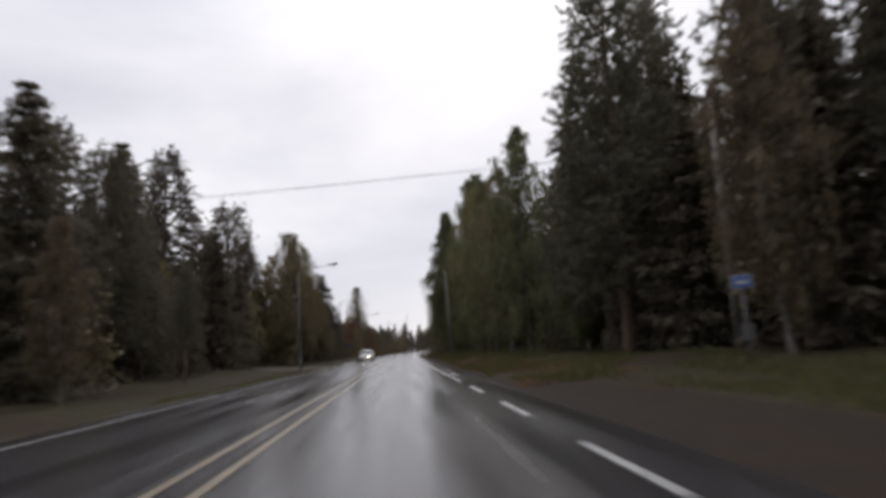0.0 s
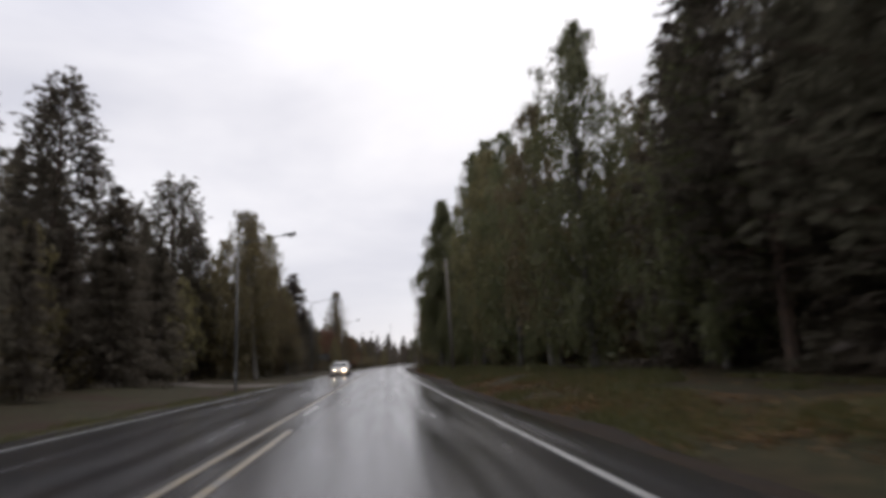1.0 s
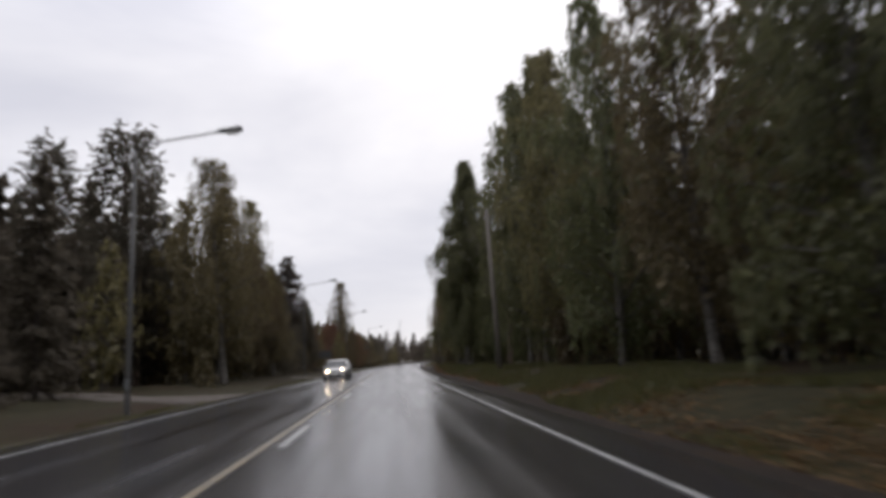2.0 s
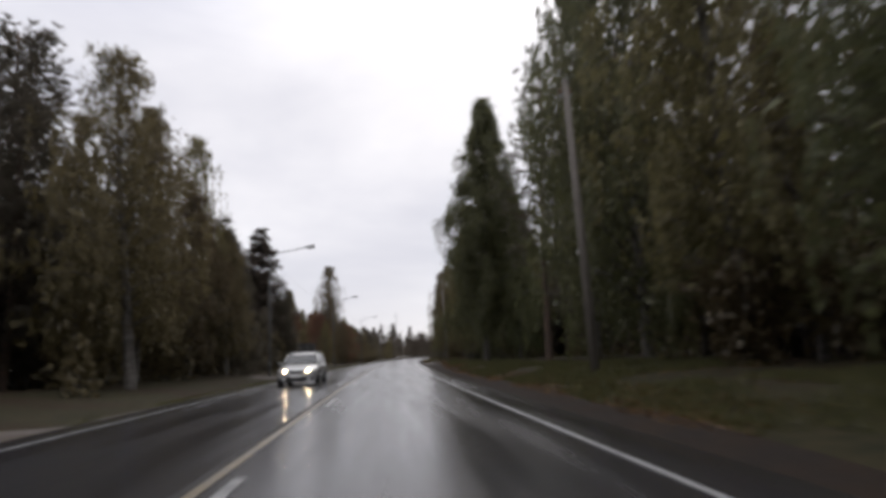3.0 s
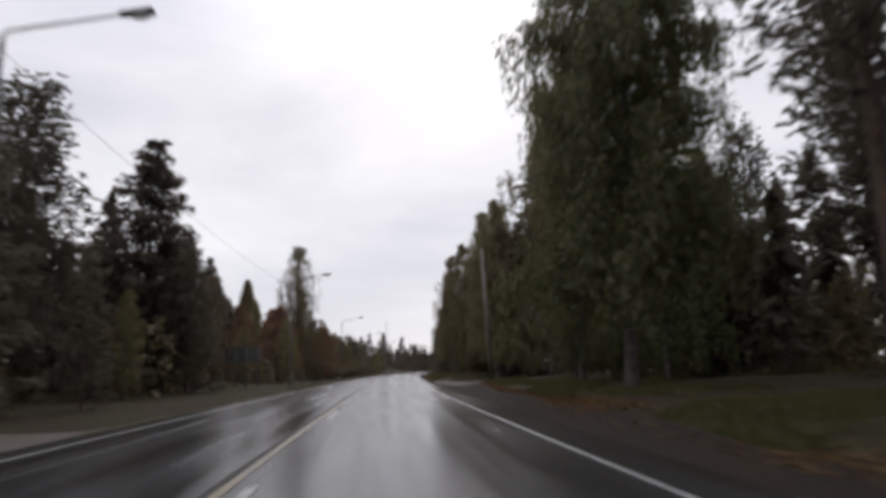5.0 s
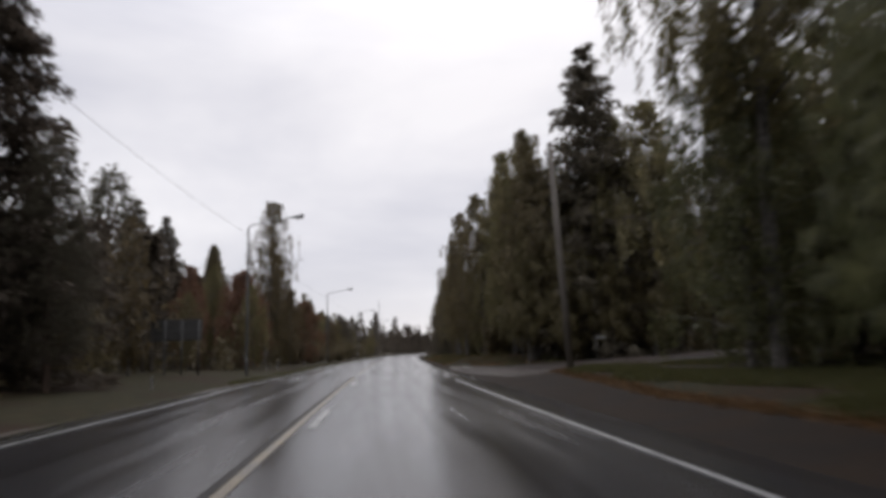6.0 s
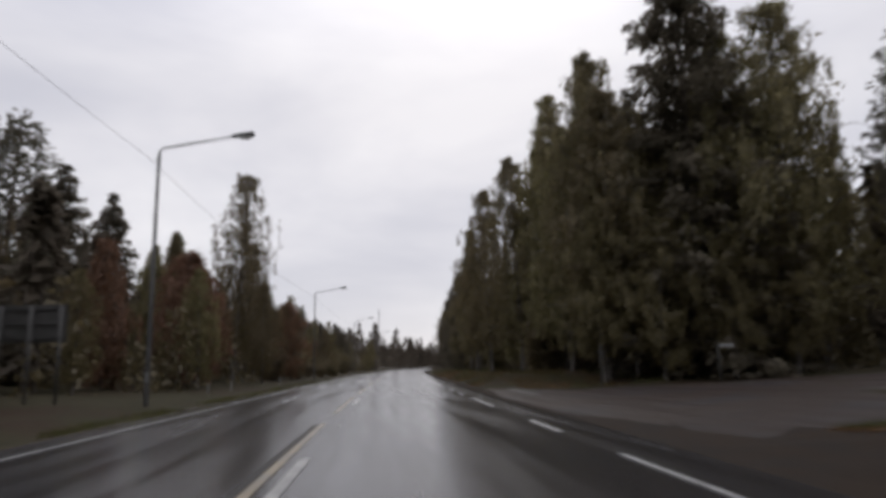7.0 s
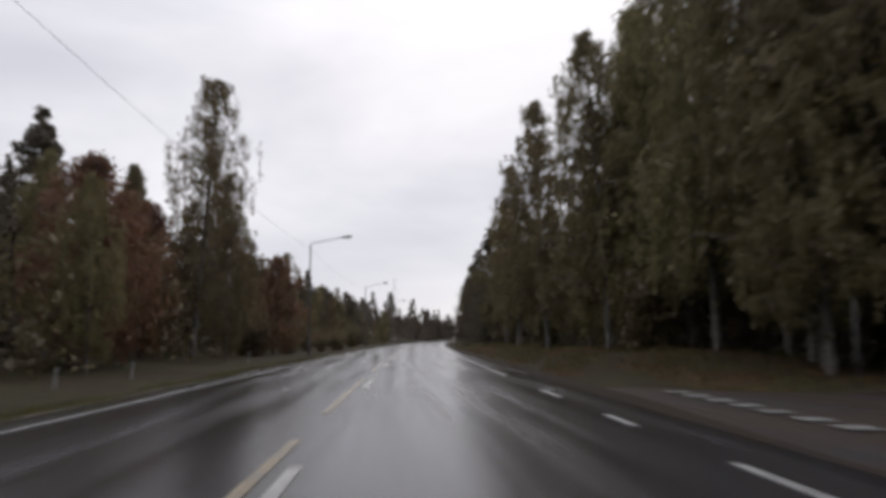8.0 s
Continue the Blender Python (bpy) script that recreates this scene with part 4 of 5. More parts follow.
def far_woods():
    """Distant forest as one body of many rough trees, each a stem with ragged boughs."""
    rng = random.Random(9)
    lv = Leaves(909)
    vs, fs = [], []
    places = []
    for i in range(1000):
        y = rng.uniform(-10, 640)
        o = rng.choice((-1, 1)) * rng.uniform(30, 78)
        if y > 330:
            o = rng.uniform(-90, 60)
            if abs(o) < 9 and y < 400:
                o += 18 if o > 0 else -18
        if 0 < o and abs(y - side_mid(o)) < 8 or yard(o, y):
            continue
        open_wood = o > 0 and 60 < y < 135  # low growth only, so that the sky shows between the trunks
        places.append((o, y, rng.uniform(7, 10) if open_wood else rng.uniform(9, 16) if abs(o) > 30 or y > 330 else 10))
    for i in range(45):
        places.append((rng.uniform(-45, 22), rng.uniform(425, 520), rng.uniform(8, 11)))
    for i in range(90):
        places.append((rng.uniform(66, 104), rng.uniform(105, 195), rng.uniform(10, 15)))
    for i in range(620):
        y = rng.uniform(6, 330)
        if rng.random() < 0.5:
            places.append((-rng.uniform(17, 32), y, rng.uniform(8, 11.5)))
        else:
            o = rng.uniform(18, 32)
            if abs(y - side_mid(o)) > 13 and not yard(o, y):
                places.append((o, y, rng.uniform(6.5, 9.5) if 84 < y < 132 else rng.uniform(11, 15.5)))
    for o, y, h in places:
        p = spot(o, y)
        v, f = tube([p - Vector((0, 0, 0.3)), p + Vector((0, 0, h))], [0.16, 0.02], 5)
        n = len(vs)
        vs += v
        fs += [tuple(k + n for k in q) for q in f]
        m = 150
        u = lv.r.uniform(0.05, 1, m) ** 0.85
        r = (1 - u) ** 0.7 * h * rng.uniform(0.15, 0.24) * lv.r.uniform(0.2, 1, m) ** 0.5 + 0.1
        a = lv.r.uniform(0, 6.283, m)
        c = np.stack([p.x + r * np.cos(a), p.y + r * np.sin(a), p.z + u * h], 1)
        d = np.stack([np.cos(a), np.sin(a), lv.r.uniform(-0.9, 0.2, m)], 1)
        lv.add(c, d, 1.2, 0.7)
    base = new("far_woods")
    tagged(base, "distant dark conifer forest in the rain", "forest", kind="stuff")
    mesh_object("trunks", vs, fs, SPRUCE_BARK, base)
    lv.build("crowns", SPRUCE_NEEDLE, base)


far_woods()


# ---- street lamps with a cable between them ----
def street_lamp():
    root = new("street_lamp")
    v, f = tube([(0, 0, -0.5), (0, 0, 0.0), (0, 0, 3.0), (0, 0, 9.2)], [0.095, 0.095, 0.082, 0.055], 12)
    mesh_object("pole", v, f, BACKLIT_STEEL, root, smooth=True)
    part("access_door", block((0.10, 0.012, 0.36), (0, -0.092, 1.0), 0.004), DARK_STEEL, root)
    pts = [Vector((0, 0, 9.1)), Vector((0.02, 0, 9.28)), Vector((0.14, 0, 9.4)), Vector((1.2, 0, 9.6)), Vector((2.75, 0, 9.88))]
    v, f = tube(pts, [0.045, 0.043, 0.04, 0.036, 0.032], 10)
    mesh_object("arm", v, f, BACKLIT_STEEL, root, smooth=True)
    tilt = pose(0, 0, 0, 0, -8, 0)
    bm = block((0.86, 0.30, 0.17), (0, 0, 0), 0.05)
    for q in bm.verts:
        if q.co.x < 0:
            q.co.y *= 0.62
            q.co.z = q.co.z * 0.7 + 0.01
    bmesh.ops.transform(bm, matrix=Matrix.Translation((3.05, 0, 9.93)) @ tilt, verts=bm.verts)
    head = part("luminaire", bm, BACKLIT_STEEL, root, smooth=False)
    bm = bmesh.new()
    bmesh.ops.create_uvsphere(bm, u_segments=14, v_segments=8, radius=1)
    for q in bm.verts:
        q.co = Vector((q.co.x * 0.26, q.co.y * 0.125, min(q.co.z, 0.1) * 0.09))
    bmesh.ops.transform(bm, matrix=Matrix.Translation((3.17, 0, 9.86)) @ tilt, verts=bm.verts)
    part("lens", bm, LENS, head, smooth=True)
    v, f = tube([(-0.10, 0, 8.95), (0.09, 0, 8.95)], [0.03, 0.03], 8)
    mesh_object("cable_clamp", v, f, DARK_STEEL, root)
    return tagged(root, "galvanised steel street lamp with a long arm", "street lamp", "street lamps along the road")


LAMPS = [58.7, 106.9, 151.5, 200.0, 248.0, 296.0]
first_lamp = None
for y in LAMPS:
    heading = -math.degrees(math.atan(BEND * max(0.0, y - BEND_FROM)))
    p = spot(-6.5 if y < 60 else -7.2 if y == 151.5 else -7.45, y)
    m = pose(p.x, p.y, p.z, 0, 0, heading) @ Matrix.Diagonal((1, 1, 0.93 if y < 60 else 1, 1))
    if first_lamp is None:
        first_lamp = street_lamp()
        first_lamp.matrix_basis = m
    else:
        copy_thing(first_lamp, Matrix.Identity(4)).matrix_basis = m


def cable(a, b, sag, radius, label, name="overhead_cable"):
    a, b = Vector(a), Vector(b)
    pts = [a.lerp(b, i / 16) - Vector((0, 0, sag * 4 * (i / 16) * (1 - i / 16))) for i in range(17)]
    v, f = tube(pts, [radius] * 17, 6)
    return tagged(mesh_object(name, v, f, CABLE, smooth=True), label, "cable", "overhead cables")


for y0, y1 in zip(LAMPS[1:], LAMPS[2:]):
    cable(spot(-7.5, y0) + Vector((0, 0, 8.95)), spot(-7.5, y1) + Vector((0, 0, 8.95)), 0.55, 0.007, "black cable strung between the street lamps")


# ---- wooden utility poles ----
def utility_pole(h):
    root = new("utility_pole")
    v, f = tube([(0, 0, -0.6), (0, 0, h * 0.5), (0, 0, h)], [0.15, 0.13, 0.10], 12)
    mesh_object("pole", v, f, POLEWOOD, root, smooth=True)
    v, f = tube([(0, 0, h), (0, 0, h + 0.05)], [0.12, 0.05], 12)
    mesh_object("cap", v, f, DARK_STEEL, root)
    part("cross_arm", block((0.42, 0.06, 0.07), (0, 0.12, h - 0.5), 0.01), DARK_STEEL, root)
    for x in (-0.17, 0.17):
        v, f = tube([(x, 0.12, h - 0.46), (x, 0.12, h - 0.40), (x, 0.12, h - 0.36), (x, 0.12, h - 0.28)], [0.02, 0.05, 0.035, 0.045], 10)
        mesh_object("insulator", v, f, INSULATOR, root, smooth=True)
    return tagged(root, "weathered grey wooden utility pole at the forest edge", "utility pole", "utility poles")


POLES = [(14.0, 22.6, 9.2, 0), (8.0, 75.1, 9.5, -1.8), (7.92, 132.3, 8.3, -2.2)]
first_pole = None
for o, y, tall, lean in POLES:
    p = spot(o, y)
    m = pose(p.x, p.y, p.z, 0, lean, 0) @ Matrix.Diagonal((tall / 9.5, tall / 9.5, tall / 9.5, 1))
    if first_pole is None:
        first_pole = utility_pole(9.5)
    else:
        copy_thing(first_pole, Matrix.Identity(4)).matrix_basis = m
        continue
    first_pole.matrix_basis = m


def pole_top(o, y, tall, lean, x):
    return spot(o, y) + Vector((x + tall * math.sin(radians(lean)), 0.12, tall * 0.97))


for a, b in zip(POLES, POLES[1:]):
    cable(pole_top(*a, -0.17), pole_top(*b, -0.17), 0.5, 0.006, "thin wire between the wooden poles")
cable(spot(13.9, 22.5, 7.9), spot(-13, 19.3, 5.4), 0.12, 0.011, "dark cable crossing over the road")


# ---- signs ----
def bus_stop_sign():
    root = new("bus_stop_sign")
    v, f = tube([(0, 0.04, -0.4), (0, 0.04, 3.0)], [0.03, 0.03], 10)
    mesh_object("post", v, f, BACKLIT_STEEL, root, smooth=True)
    panel = part("panel", block((0.46, 0.02, 0.31), (0, 0, 2.82), 0.008), BLUE, root, "blue sign panel with a pale pictogram")
    part("border", block((0.49, 0.012, 0.34), (0, 0.012, 2.82), 0.005), SIGN_WHITE, panel)
    part("pictogram", block((0.28, 0.008, 0.09), (0, -0.015, 2.80), 0.003), SIGN_WHITE, panel)
    for z in (2.74, 2.91):
        part("clamp", block((0.10, 0.05, 0.03), (0, 0.045, z), 0.005), DARK_STEEL, root)
    part("timetable_case", block((0.30, 0.04, 0.42), (0, 0.0, 1.55), 0.01), BACKLIT_STEEL, root)
    return tagged(root, "blue bus stop sign on a steel post", "bus stop sign")


p = spot(10.9, 16.2)
bus_stop_sign().matrix_basis = pose(p.x, p.y, p.z - 0.7, 0, 0, -18)


def direction_sign():
    """A wide board seen from behind: stiffening rails and three steel posts."""
    root = new("road_sign")
    part("board", block((3.1, 0.03, 1.3), (0, 0, 2.75), 0.01), BOARD, root)
    for z in (2.25, 2.75, 3.25):
        part("rail", block((3.0, 0.05, 0.05), (0, -0.04, z), 0.006), BACKLIT_STEEL, root)
    for x in (-0.62, 0.38, 1.38):
        v, f = tube([(x, -0.11, -0.5), (x, -0.11, 3.35)], [0.05, 0.05], 10)
        mesh_object("post", v, f, BACKLIT_STEEL, root, smooth=True)
    return tagged(root, "wide grey road sign from behind on three posts", "road sign")


p = spot(-11.25, 151.0)
direction_sign().matrix_basis = pose(p.x, p.y, p.z - 0.1, 0, 0, -4)


def street_name_sign():
    root = new("street_name_sign")
    v, f = tube([(0, 0, -0.4), (0, 0, 2.3)], [0.03, 0.03], 10)
    mesh_object("post", v, f, BACKLIT_STEEL, root, smooth=True)
    blade = part("blade", block((0.72, 0.02, 0.17), (0.38, 0, 2.18), 0.006), SIGN_WHITE, root)
    part("lettering_bar", block((0.5, 0.006, 0.06), (0.38, -0.014, 2.18), 0.002), DARK_STEEL, blade)
    part("clamp", block((0.09, 0.08, 0.14), (0, 0, 2.18), 0.008), BACKLIT_STEEL, root)
    return tagged(root, "white street name blade on a steel post", "street sign")


p = spot(16.6, 156.3)
street_name_sign().matrix_basis = pose(p.x, p.y, p.z - 0.15, 0, 0, -8) @ Matrix.Diagonal((1, 1, 0.85, 1))


def snow_stake():
    root = new("snow_stake")
    v, f = tube([(0, 0, -0.4), (0, 0, 1.0), (0.02, 0, 2.05)], [0.026, 0.026, 0.02], 8)
    mesh_object("pole", v, f, BACKLIT_STEEL, root, smooth=True)
    v, f = tube([(0.02, 0, 2.05), (0.02, 0, 2.09)], [0.03, 0.016], 8)
    mesh_object("cap", v, f, RUBBER, root)
    return tagged(root, "thin pale stake at the forest edge", "marker stake")


p = spot(11.5, 158.4)
snow_stake().matrix_basis = pose(p.x, p.y, p.z, 0, 1, 0)


def marker_post():
    root = new("marker_post")
    bm = block((0.10, 0.05, 0.8), (0, 0, 0.15), 0.012)
    for q in bm.verts:
        if q.co.z > 0.4:
            q.co.z += q.co.x * 0.35
    part("body", bm, POST_WHITE, root)
    part("band", block((0.106, 0.056, 0.12), (0, 0, 0.40), 0.006), RUBBER, root)
    part("reflector", block((0.05, 0.012, 0.09), (0, -0.032, 0.40), 0.003), SIGN_WHITE, root)
    return tagged(root, "short white plastic roadside marker post", "marker post", "roadside marker posts")


first_post = None
for o, y in ((-8.0, 137.5), (-8.0, 162.4), (-8.0, 167.2), (-7.8, 182.0)):
    p = spot(o, y)
    if first_post is None:
        first_post = marker_post()
        first_post.matrix_basis = pose(p.x, p.y, p.z)
    else:
        copy_thing(first_post, pose(p.x, p.y, p.z, 0, 2, 4))


# ---- the dark house beyond the side road ----
DARK_BOARD = shader("dark_board_cladding", [(0.3, (0.034, 0.016, 0.013)), (0.55, (0.050, 0.022, 0.017)), (0.75, (0.066, 0.030, 0.023))], scale=3.0,
                   rough=0.85, stretch=(3, 3, 0.3), bump=0.3, each=0.15)
PALE_TRIM = shader("pale_trim_paint", [(0.3, (0.26, 0.26, 0.25)), (0.7, (0.40, 0.40, 0.385))], scale=6, rough=0.6, bump=0.1)
ROOF_FELT = shader("dark_roof_sheet", [(0.3, (0.014, 0.0135, 0.014)), (0.7, (0.028, 0.027, 0.027))], scale=5, rough=0.9, bump=0.2)
PLINTH = shader("grey_concrete_plinth", [(0.3, (0.10, 0.098, 0.094)), (0.7, (0.17, 0.165, 0.16))], scale=5, rough=0.9, bump=0.3)
HOUSE_GLASS = shader("dark_window_glass", [(0.3, (0.012, 0.014, 0.016)), (0.7, (0.022, 0.025, 0.027))], scale=2, rough=0.08)
HOUSE_LONG, HOUSE_DEEP, EAVES, RIDGE = 13.0, 8.0, 5.6, 8.2


def house_wall(root, name, a, b, openings):
    """One boarded wall from a to b, built as upright boards with the openings left free, on a solid inner wall."""
    a, b = Vector(a), Vector(b)
    run = (b - a).length
    d = (b - a) / run
    out = Vector((d.y, -d.x, 0))
    turn = Matrix.Rotation(math.atan2(d.y, d.x), 4, "Z")
    edges = sorted({0.0, run, *[e for o in openings for e in o[:2]]})
    pieces = []
    for x0, x1 in zip(edges, edges[1:]):
        gaps = sorted((o[2], o[3]) for o in openings if o[0] <= x0 + 1e-4 and o[1] >= x1 - 1e-4)
        z = 0.85
        for g0, g1 in gaps + [(EAVES, EAVES)]:
            if g0 - z > 0.05:
                pieces.append((x0, x1, z, g0))
            z = g1
    bm = bmesh.new()
    for x0, x1, z0, z1 in pieces:
        at = a + d * ((x0 + x1) / 2) - out * 0.1
        bmesh.ops.create_cube(bm, size=1, matrix=Matrix.Translation((at.x, at.y, (z0 + z1) / 2)) @ turn @ Matrix.Diagonal((x1 - x0, 0.2, z1 - z0, 1)))
    bmesh.ops.remove_doubles(bm, verts=bm.verts, dist=0.001)
    wall = part(name, bm, DARK_BOARD, root)
    bm = bmesh.new()
    for x0, x1, z0, z1 in pieces:
        n = max(1, round((x1 - x0) / 0.24))
        for k in range(n):
            at = a + d * (x0 + (x1 - x0) * (k + 0.5) / n) + out * 0.014
            w = (x1 - x0) / n - 0.05
            bmesh.ops.create_cube(bm, size=1, matrix=Matrix.Translation((at.x, at.y, (z0 + z1) / 2)) @ turn @ Matrix.Diagonal((w, 0.024, z1 - z0 - 0.01, 1)))
    tagged(part("cladding", bm, DARK_BOARD, wall), kind="stuff")
    return wall


def house_window(root, x, z0, z1, wide):
    """A wide window in the front wall: casing, dark panes, mullion."""
    frame_bm = block((wide + 0.36, 0.10, 0.26), (x, -0.05, z1 + 0.09), 0.01)
    window = part("window", frame_bm, PALE_TRIM, root, "wide window with a pale painted casing")
    part("sill", block((wide + 0.40, 0.16, 0.20), (x, -0.07, z0 - 0.08), 0.01), PALE_TRIM, window)
    for side in (-1, 1):
        part("casing", block((0.11, 0.07, z1 - z0), (x + side * (wide / 2 + 0.055), -0.04, (z0 + z1) / 2), 0.008), PALE_TRIM, window)
    part("mullion", block((0.07, 0.06, z1 - z0 - 0.02), (x + wide * 0.16, 0.03, (z0 + z1) / 2), 0.006), PALE_TRIM, window)
    for x0, x1 in ((-0.5, 0.14), (0.18, 0.5)):
        part("pane", block(((x1 - x0) * wide - 0.06, 0.02, z1 - z0 - 0.04), (x + (x0 + x1) / 2 * wide, 0.06, (z0 + z1) / 2), 0.004), HOUSE_GLASS, window)


def dark_house():
    root = new("house")
    L, D = HOUSE_LONG, HOUSE_DEEP
    part("plinth", block((L - 0.1, D - 0.1, 1.8), (L / 2, D / 2, -0.05), 0.02), PLINTH, root, "grey concrete plinth")
    windows = [(2.55, 2.0), (6.05, 2.0), (11.0, 1.6)]
    openings = [(x - w / 2, x + w / 2, 2.25, 3.55) for x, w in windows] + [(8.1, 9.1, 0.95, 3.05)]
    house_wall(root, "front_wall", (0, 0, 0), (L, 0, 0), openings)
    house_wall(root, "end_wall", (L, 0.2, 0), (L, D - 0.2, 0), [])
    house_wall(root, "end_wall", (0, D - 0.2, 0), (0, 0.2, 0), [])
    house_wall(root, "back_wall", (L, D, 0), (0, D, 0), [])
    for x in (0.1, L - 0.1):
        me = [(x - 0.1, 0, EAVES), (x - 0.1, D, EAVES), (x - 0.1, D / 2, RIDGE - 0.15), (x + 0.1, 0, EAVES), (x + 0.1, D, EAVES), (x + 0.1, D / 2, RIDGE - 0.15)]
        mesh_object("gable", me, [(0, 1, 2), (5, 4, 3), (0, 3, 4, 1), (1, 4, 5, 2), (2, 5, 3, 0)], DARK_BOARD, root)
    for x, w in windows:
        house_window(root, x, 2.25, 3.55, w)
    door = part("door", block((0.96, 0.06, 2.06), (8.6, 0.05, 2.0), 0.008), DARK_BOARD, root, "dark boarded front door")
    part("door_handle", block((0.12, 0.05, 0.03), (8.95, 0.0, 2.0), 0.006), DARK_STEEL, door)
    part("step", block((1.6, 1.0, 0.9), (8.6, -0.52, 0.4), 0.03), PLINTH, root, "concrete doorstep")
    for x, y in ((0, 0), (L, 0), (0, D), (L, D)):
        part("corner_board", block((0.16, 0.16, EAVES - 0.87), (x, y, (EAVES + 0.87) / 2), 0.01), DARK_BOARD, root)
    pitch = math.atan2(RIDGE - EAVES, D / 2)
    slope = (D / 2 + 0.6) / math.cos(pitch)
    for side in (-1, 1):
        m = Matrix.Rotation(-side * pitch, 4, "X")
        mid = Vector((L / 2, D / 2 + side * (D / 2 + 0.6) / 2, RIDGE - (D / 2 + 0.6) / 2 * math.tan(pitch) + 0.07))
        roof = part("roof", block((L + 1.0, slope, 0.12), mid, 0.0, m), ROOF_FELT, root, "dark sheet roof slope")
        for k in range(28):
            p = Vector((-0.4 + k * (L + 0.8) / 27, mid.y, mid.z)) + m @ Vector((0, 0, 0.08))
            part("seam", block((0.03, slope, 0.05), p, 0.0, m), ROOF_FELT, roof)
        part("fascia", block((L + 1.0, 0.04, 0.2), (L / 2, D / 2 + side * (D / 2 + 0.62), EAVES - 0.36), 0.005), DARK_BOARD, roof)
    chimney = part("chimney", block((0.7, 0.7, 2.0), (5.0, D / 2 + 0.6, RIDGE + 0.1), 0.02), PLINTH, root, "plastered grey chimney")
    part("chimney_cap", block((0.86, 0.86, 0.1), (5.0, D / 2 + 0.6, RIDGE + 1.15), 0.01), ROOF_FELT, chimney)
    return tagged(root, "dark brown-red boarded house with pale window casings among trees", "house")


dark_house().matrix_basis = pose(42.3, 181.3, 0.55, 0, 0, -38)


def radio_mast():
    root = new("radio_mast")
    for i in range(3):
        a = 2.094 * i
        x, y = 0.45 * math.cos(a), 0.45 * math.sin(a)
        v, f = tube([(x, y, -0.5), (x * 0.5, y * 0.5, 20.6)], [0.05, 0.035], 6)
        mesh_object("leg", v, f, DARK_STEEL, root)
    for k in range(9):
        z = 1 + 2.1 * k
        r = 0.45 * (1 - 0.5 * z / 20.6)
        r2 = 0.45 * (1 - 0.5 * (z + 2) / 20.6)
        for i in range(3):
            a, b = 2.094 * i, 2.094 * (i + 1)
            v, f = tube([(r * math.cos(a), r * math.sin(a), z), (r2 * math.cos(b), r2 * math.sin(b), z + 2)], [0.018, 0.018], 4)
            mesh_object("brace", v, f, DARK_STEEL, root)
    return tagged(root, "thin steel lattice mast above distant trees", "mast")


radio_mast().matrix_basis = pose(6.55, 356.5, 0.3)

# ---- the oncoming estate car ----
SILVER = shader("silver_car_paint", [(0.3, (0.30, 0.30, 0.294)), (0.7, (0.38, 0.38, 0.367))], scale=60, rough=0.34, metal=0.4, coat=0.6,
                spots=((0.22, 0.20, 0.18), 1.2, 0.55, 0.8))
CAR_GLASS = shader("dark_car_glass", [(0.3, (0.015, 0.017, 0.018)), (0.7, (0.03, 0.033, 0.035))], scale=3, rough=0.06)
TRIM = shader("grey_bumper_plastic", [(0.3, (0.07, 0.07, 0.07)), (0.7, (0.12, 0.12, 0.12))], scale=20, rough=0.6)
ALLOY = shader("wheel_alloy", [(0.3, (0.32, 0.32, 0.32)), (0.7, (0.5, 0.5, 0.5))], scale=12, rough=0.4, metal=0.8)
AMBER = shader("amber_lens", [(0.3, (0.5, 0.16, 0.02)), (0.7, (0.6, 0.22, 0.03))], scale=12, rough=0.2)
PLATE = shader("number_plate_white", [(0.3, (0.6, 0.6, 0.6)), (0.7, (0.75, 0.75, 0.75))], scale=9, rough=0.4)


def headlight_material():
    m = bpy.data.materials.new("lit_headlight")
    m.use_nodes = True
    b = m.node_tree.nodes["Principled BSDF"]
    b.inputs["Base Color"].default_value = (0.9, 0.9, 0.85, 1)
    b.inputs["Roughness"].default_value = 0.15
    b.inputs["Emission Color"].default_value = (1.0, 0.72, 0.40, 1)
    b.inputs["Emission Strength"].default_value = 120
    return m


HEADLIGHT = headlight_material()


def loft(sections, closed=False):
    """Sections are lists of half outlines (x, y, z) from low to high; mirrored across x."""
    vs, fs = [], []
    rows = []
    for s in sections:
        full = [(-x, y, z) for x, y, z in s] + [(x, y, z) for x, y, z in reversed(s)]
        rows.append(len(full))
        vs += full
    n = rows[0]
    for i in range(len(sections) - 1):
        for j in range(n - (0 if closed else 1)):
            k = (j + 1) % n
            fs.append((i * n + j, i * n + k, (i + 1) * n + k, (i + 1) * n + j))
    fs.append(tuple(range(n - 1, -1, -1)))
    fs.append(tuple(range((len(sections) - 1) * n, len(sections) * n)))
    return vs, fs


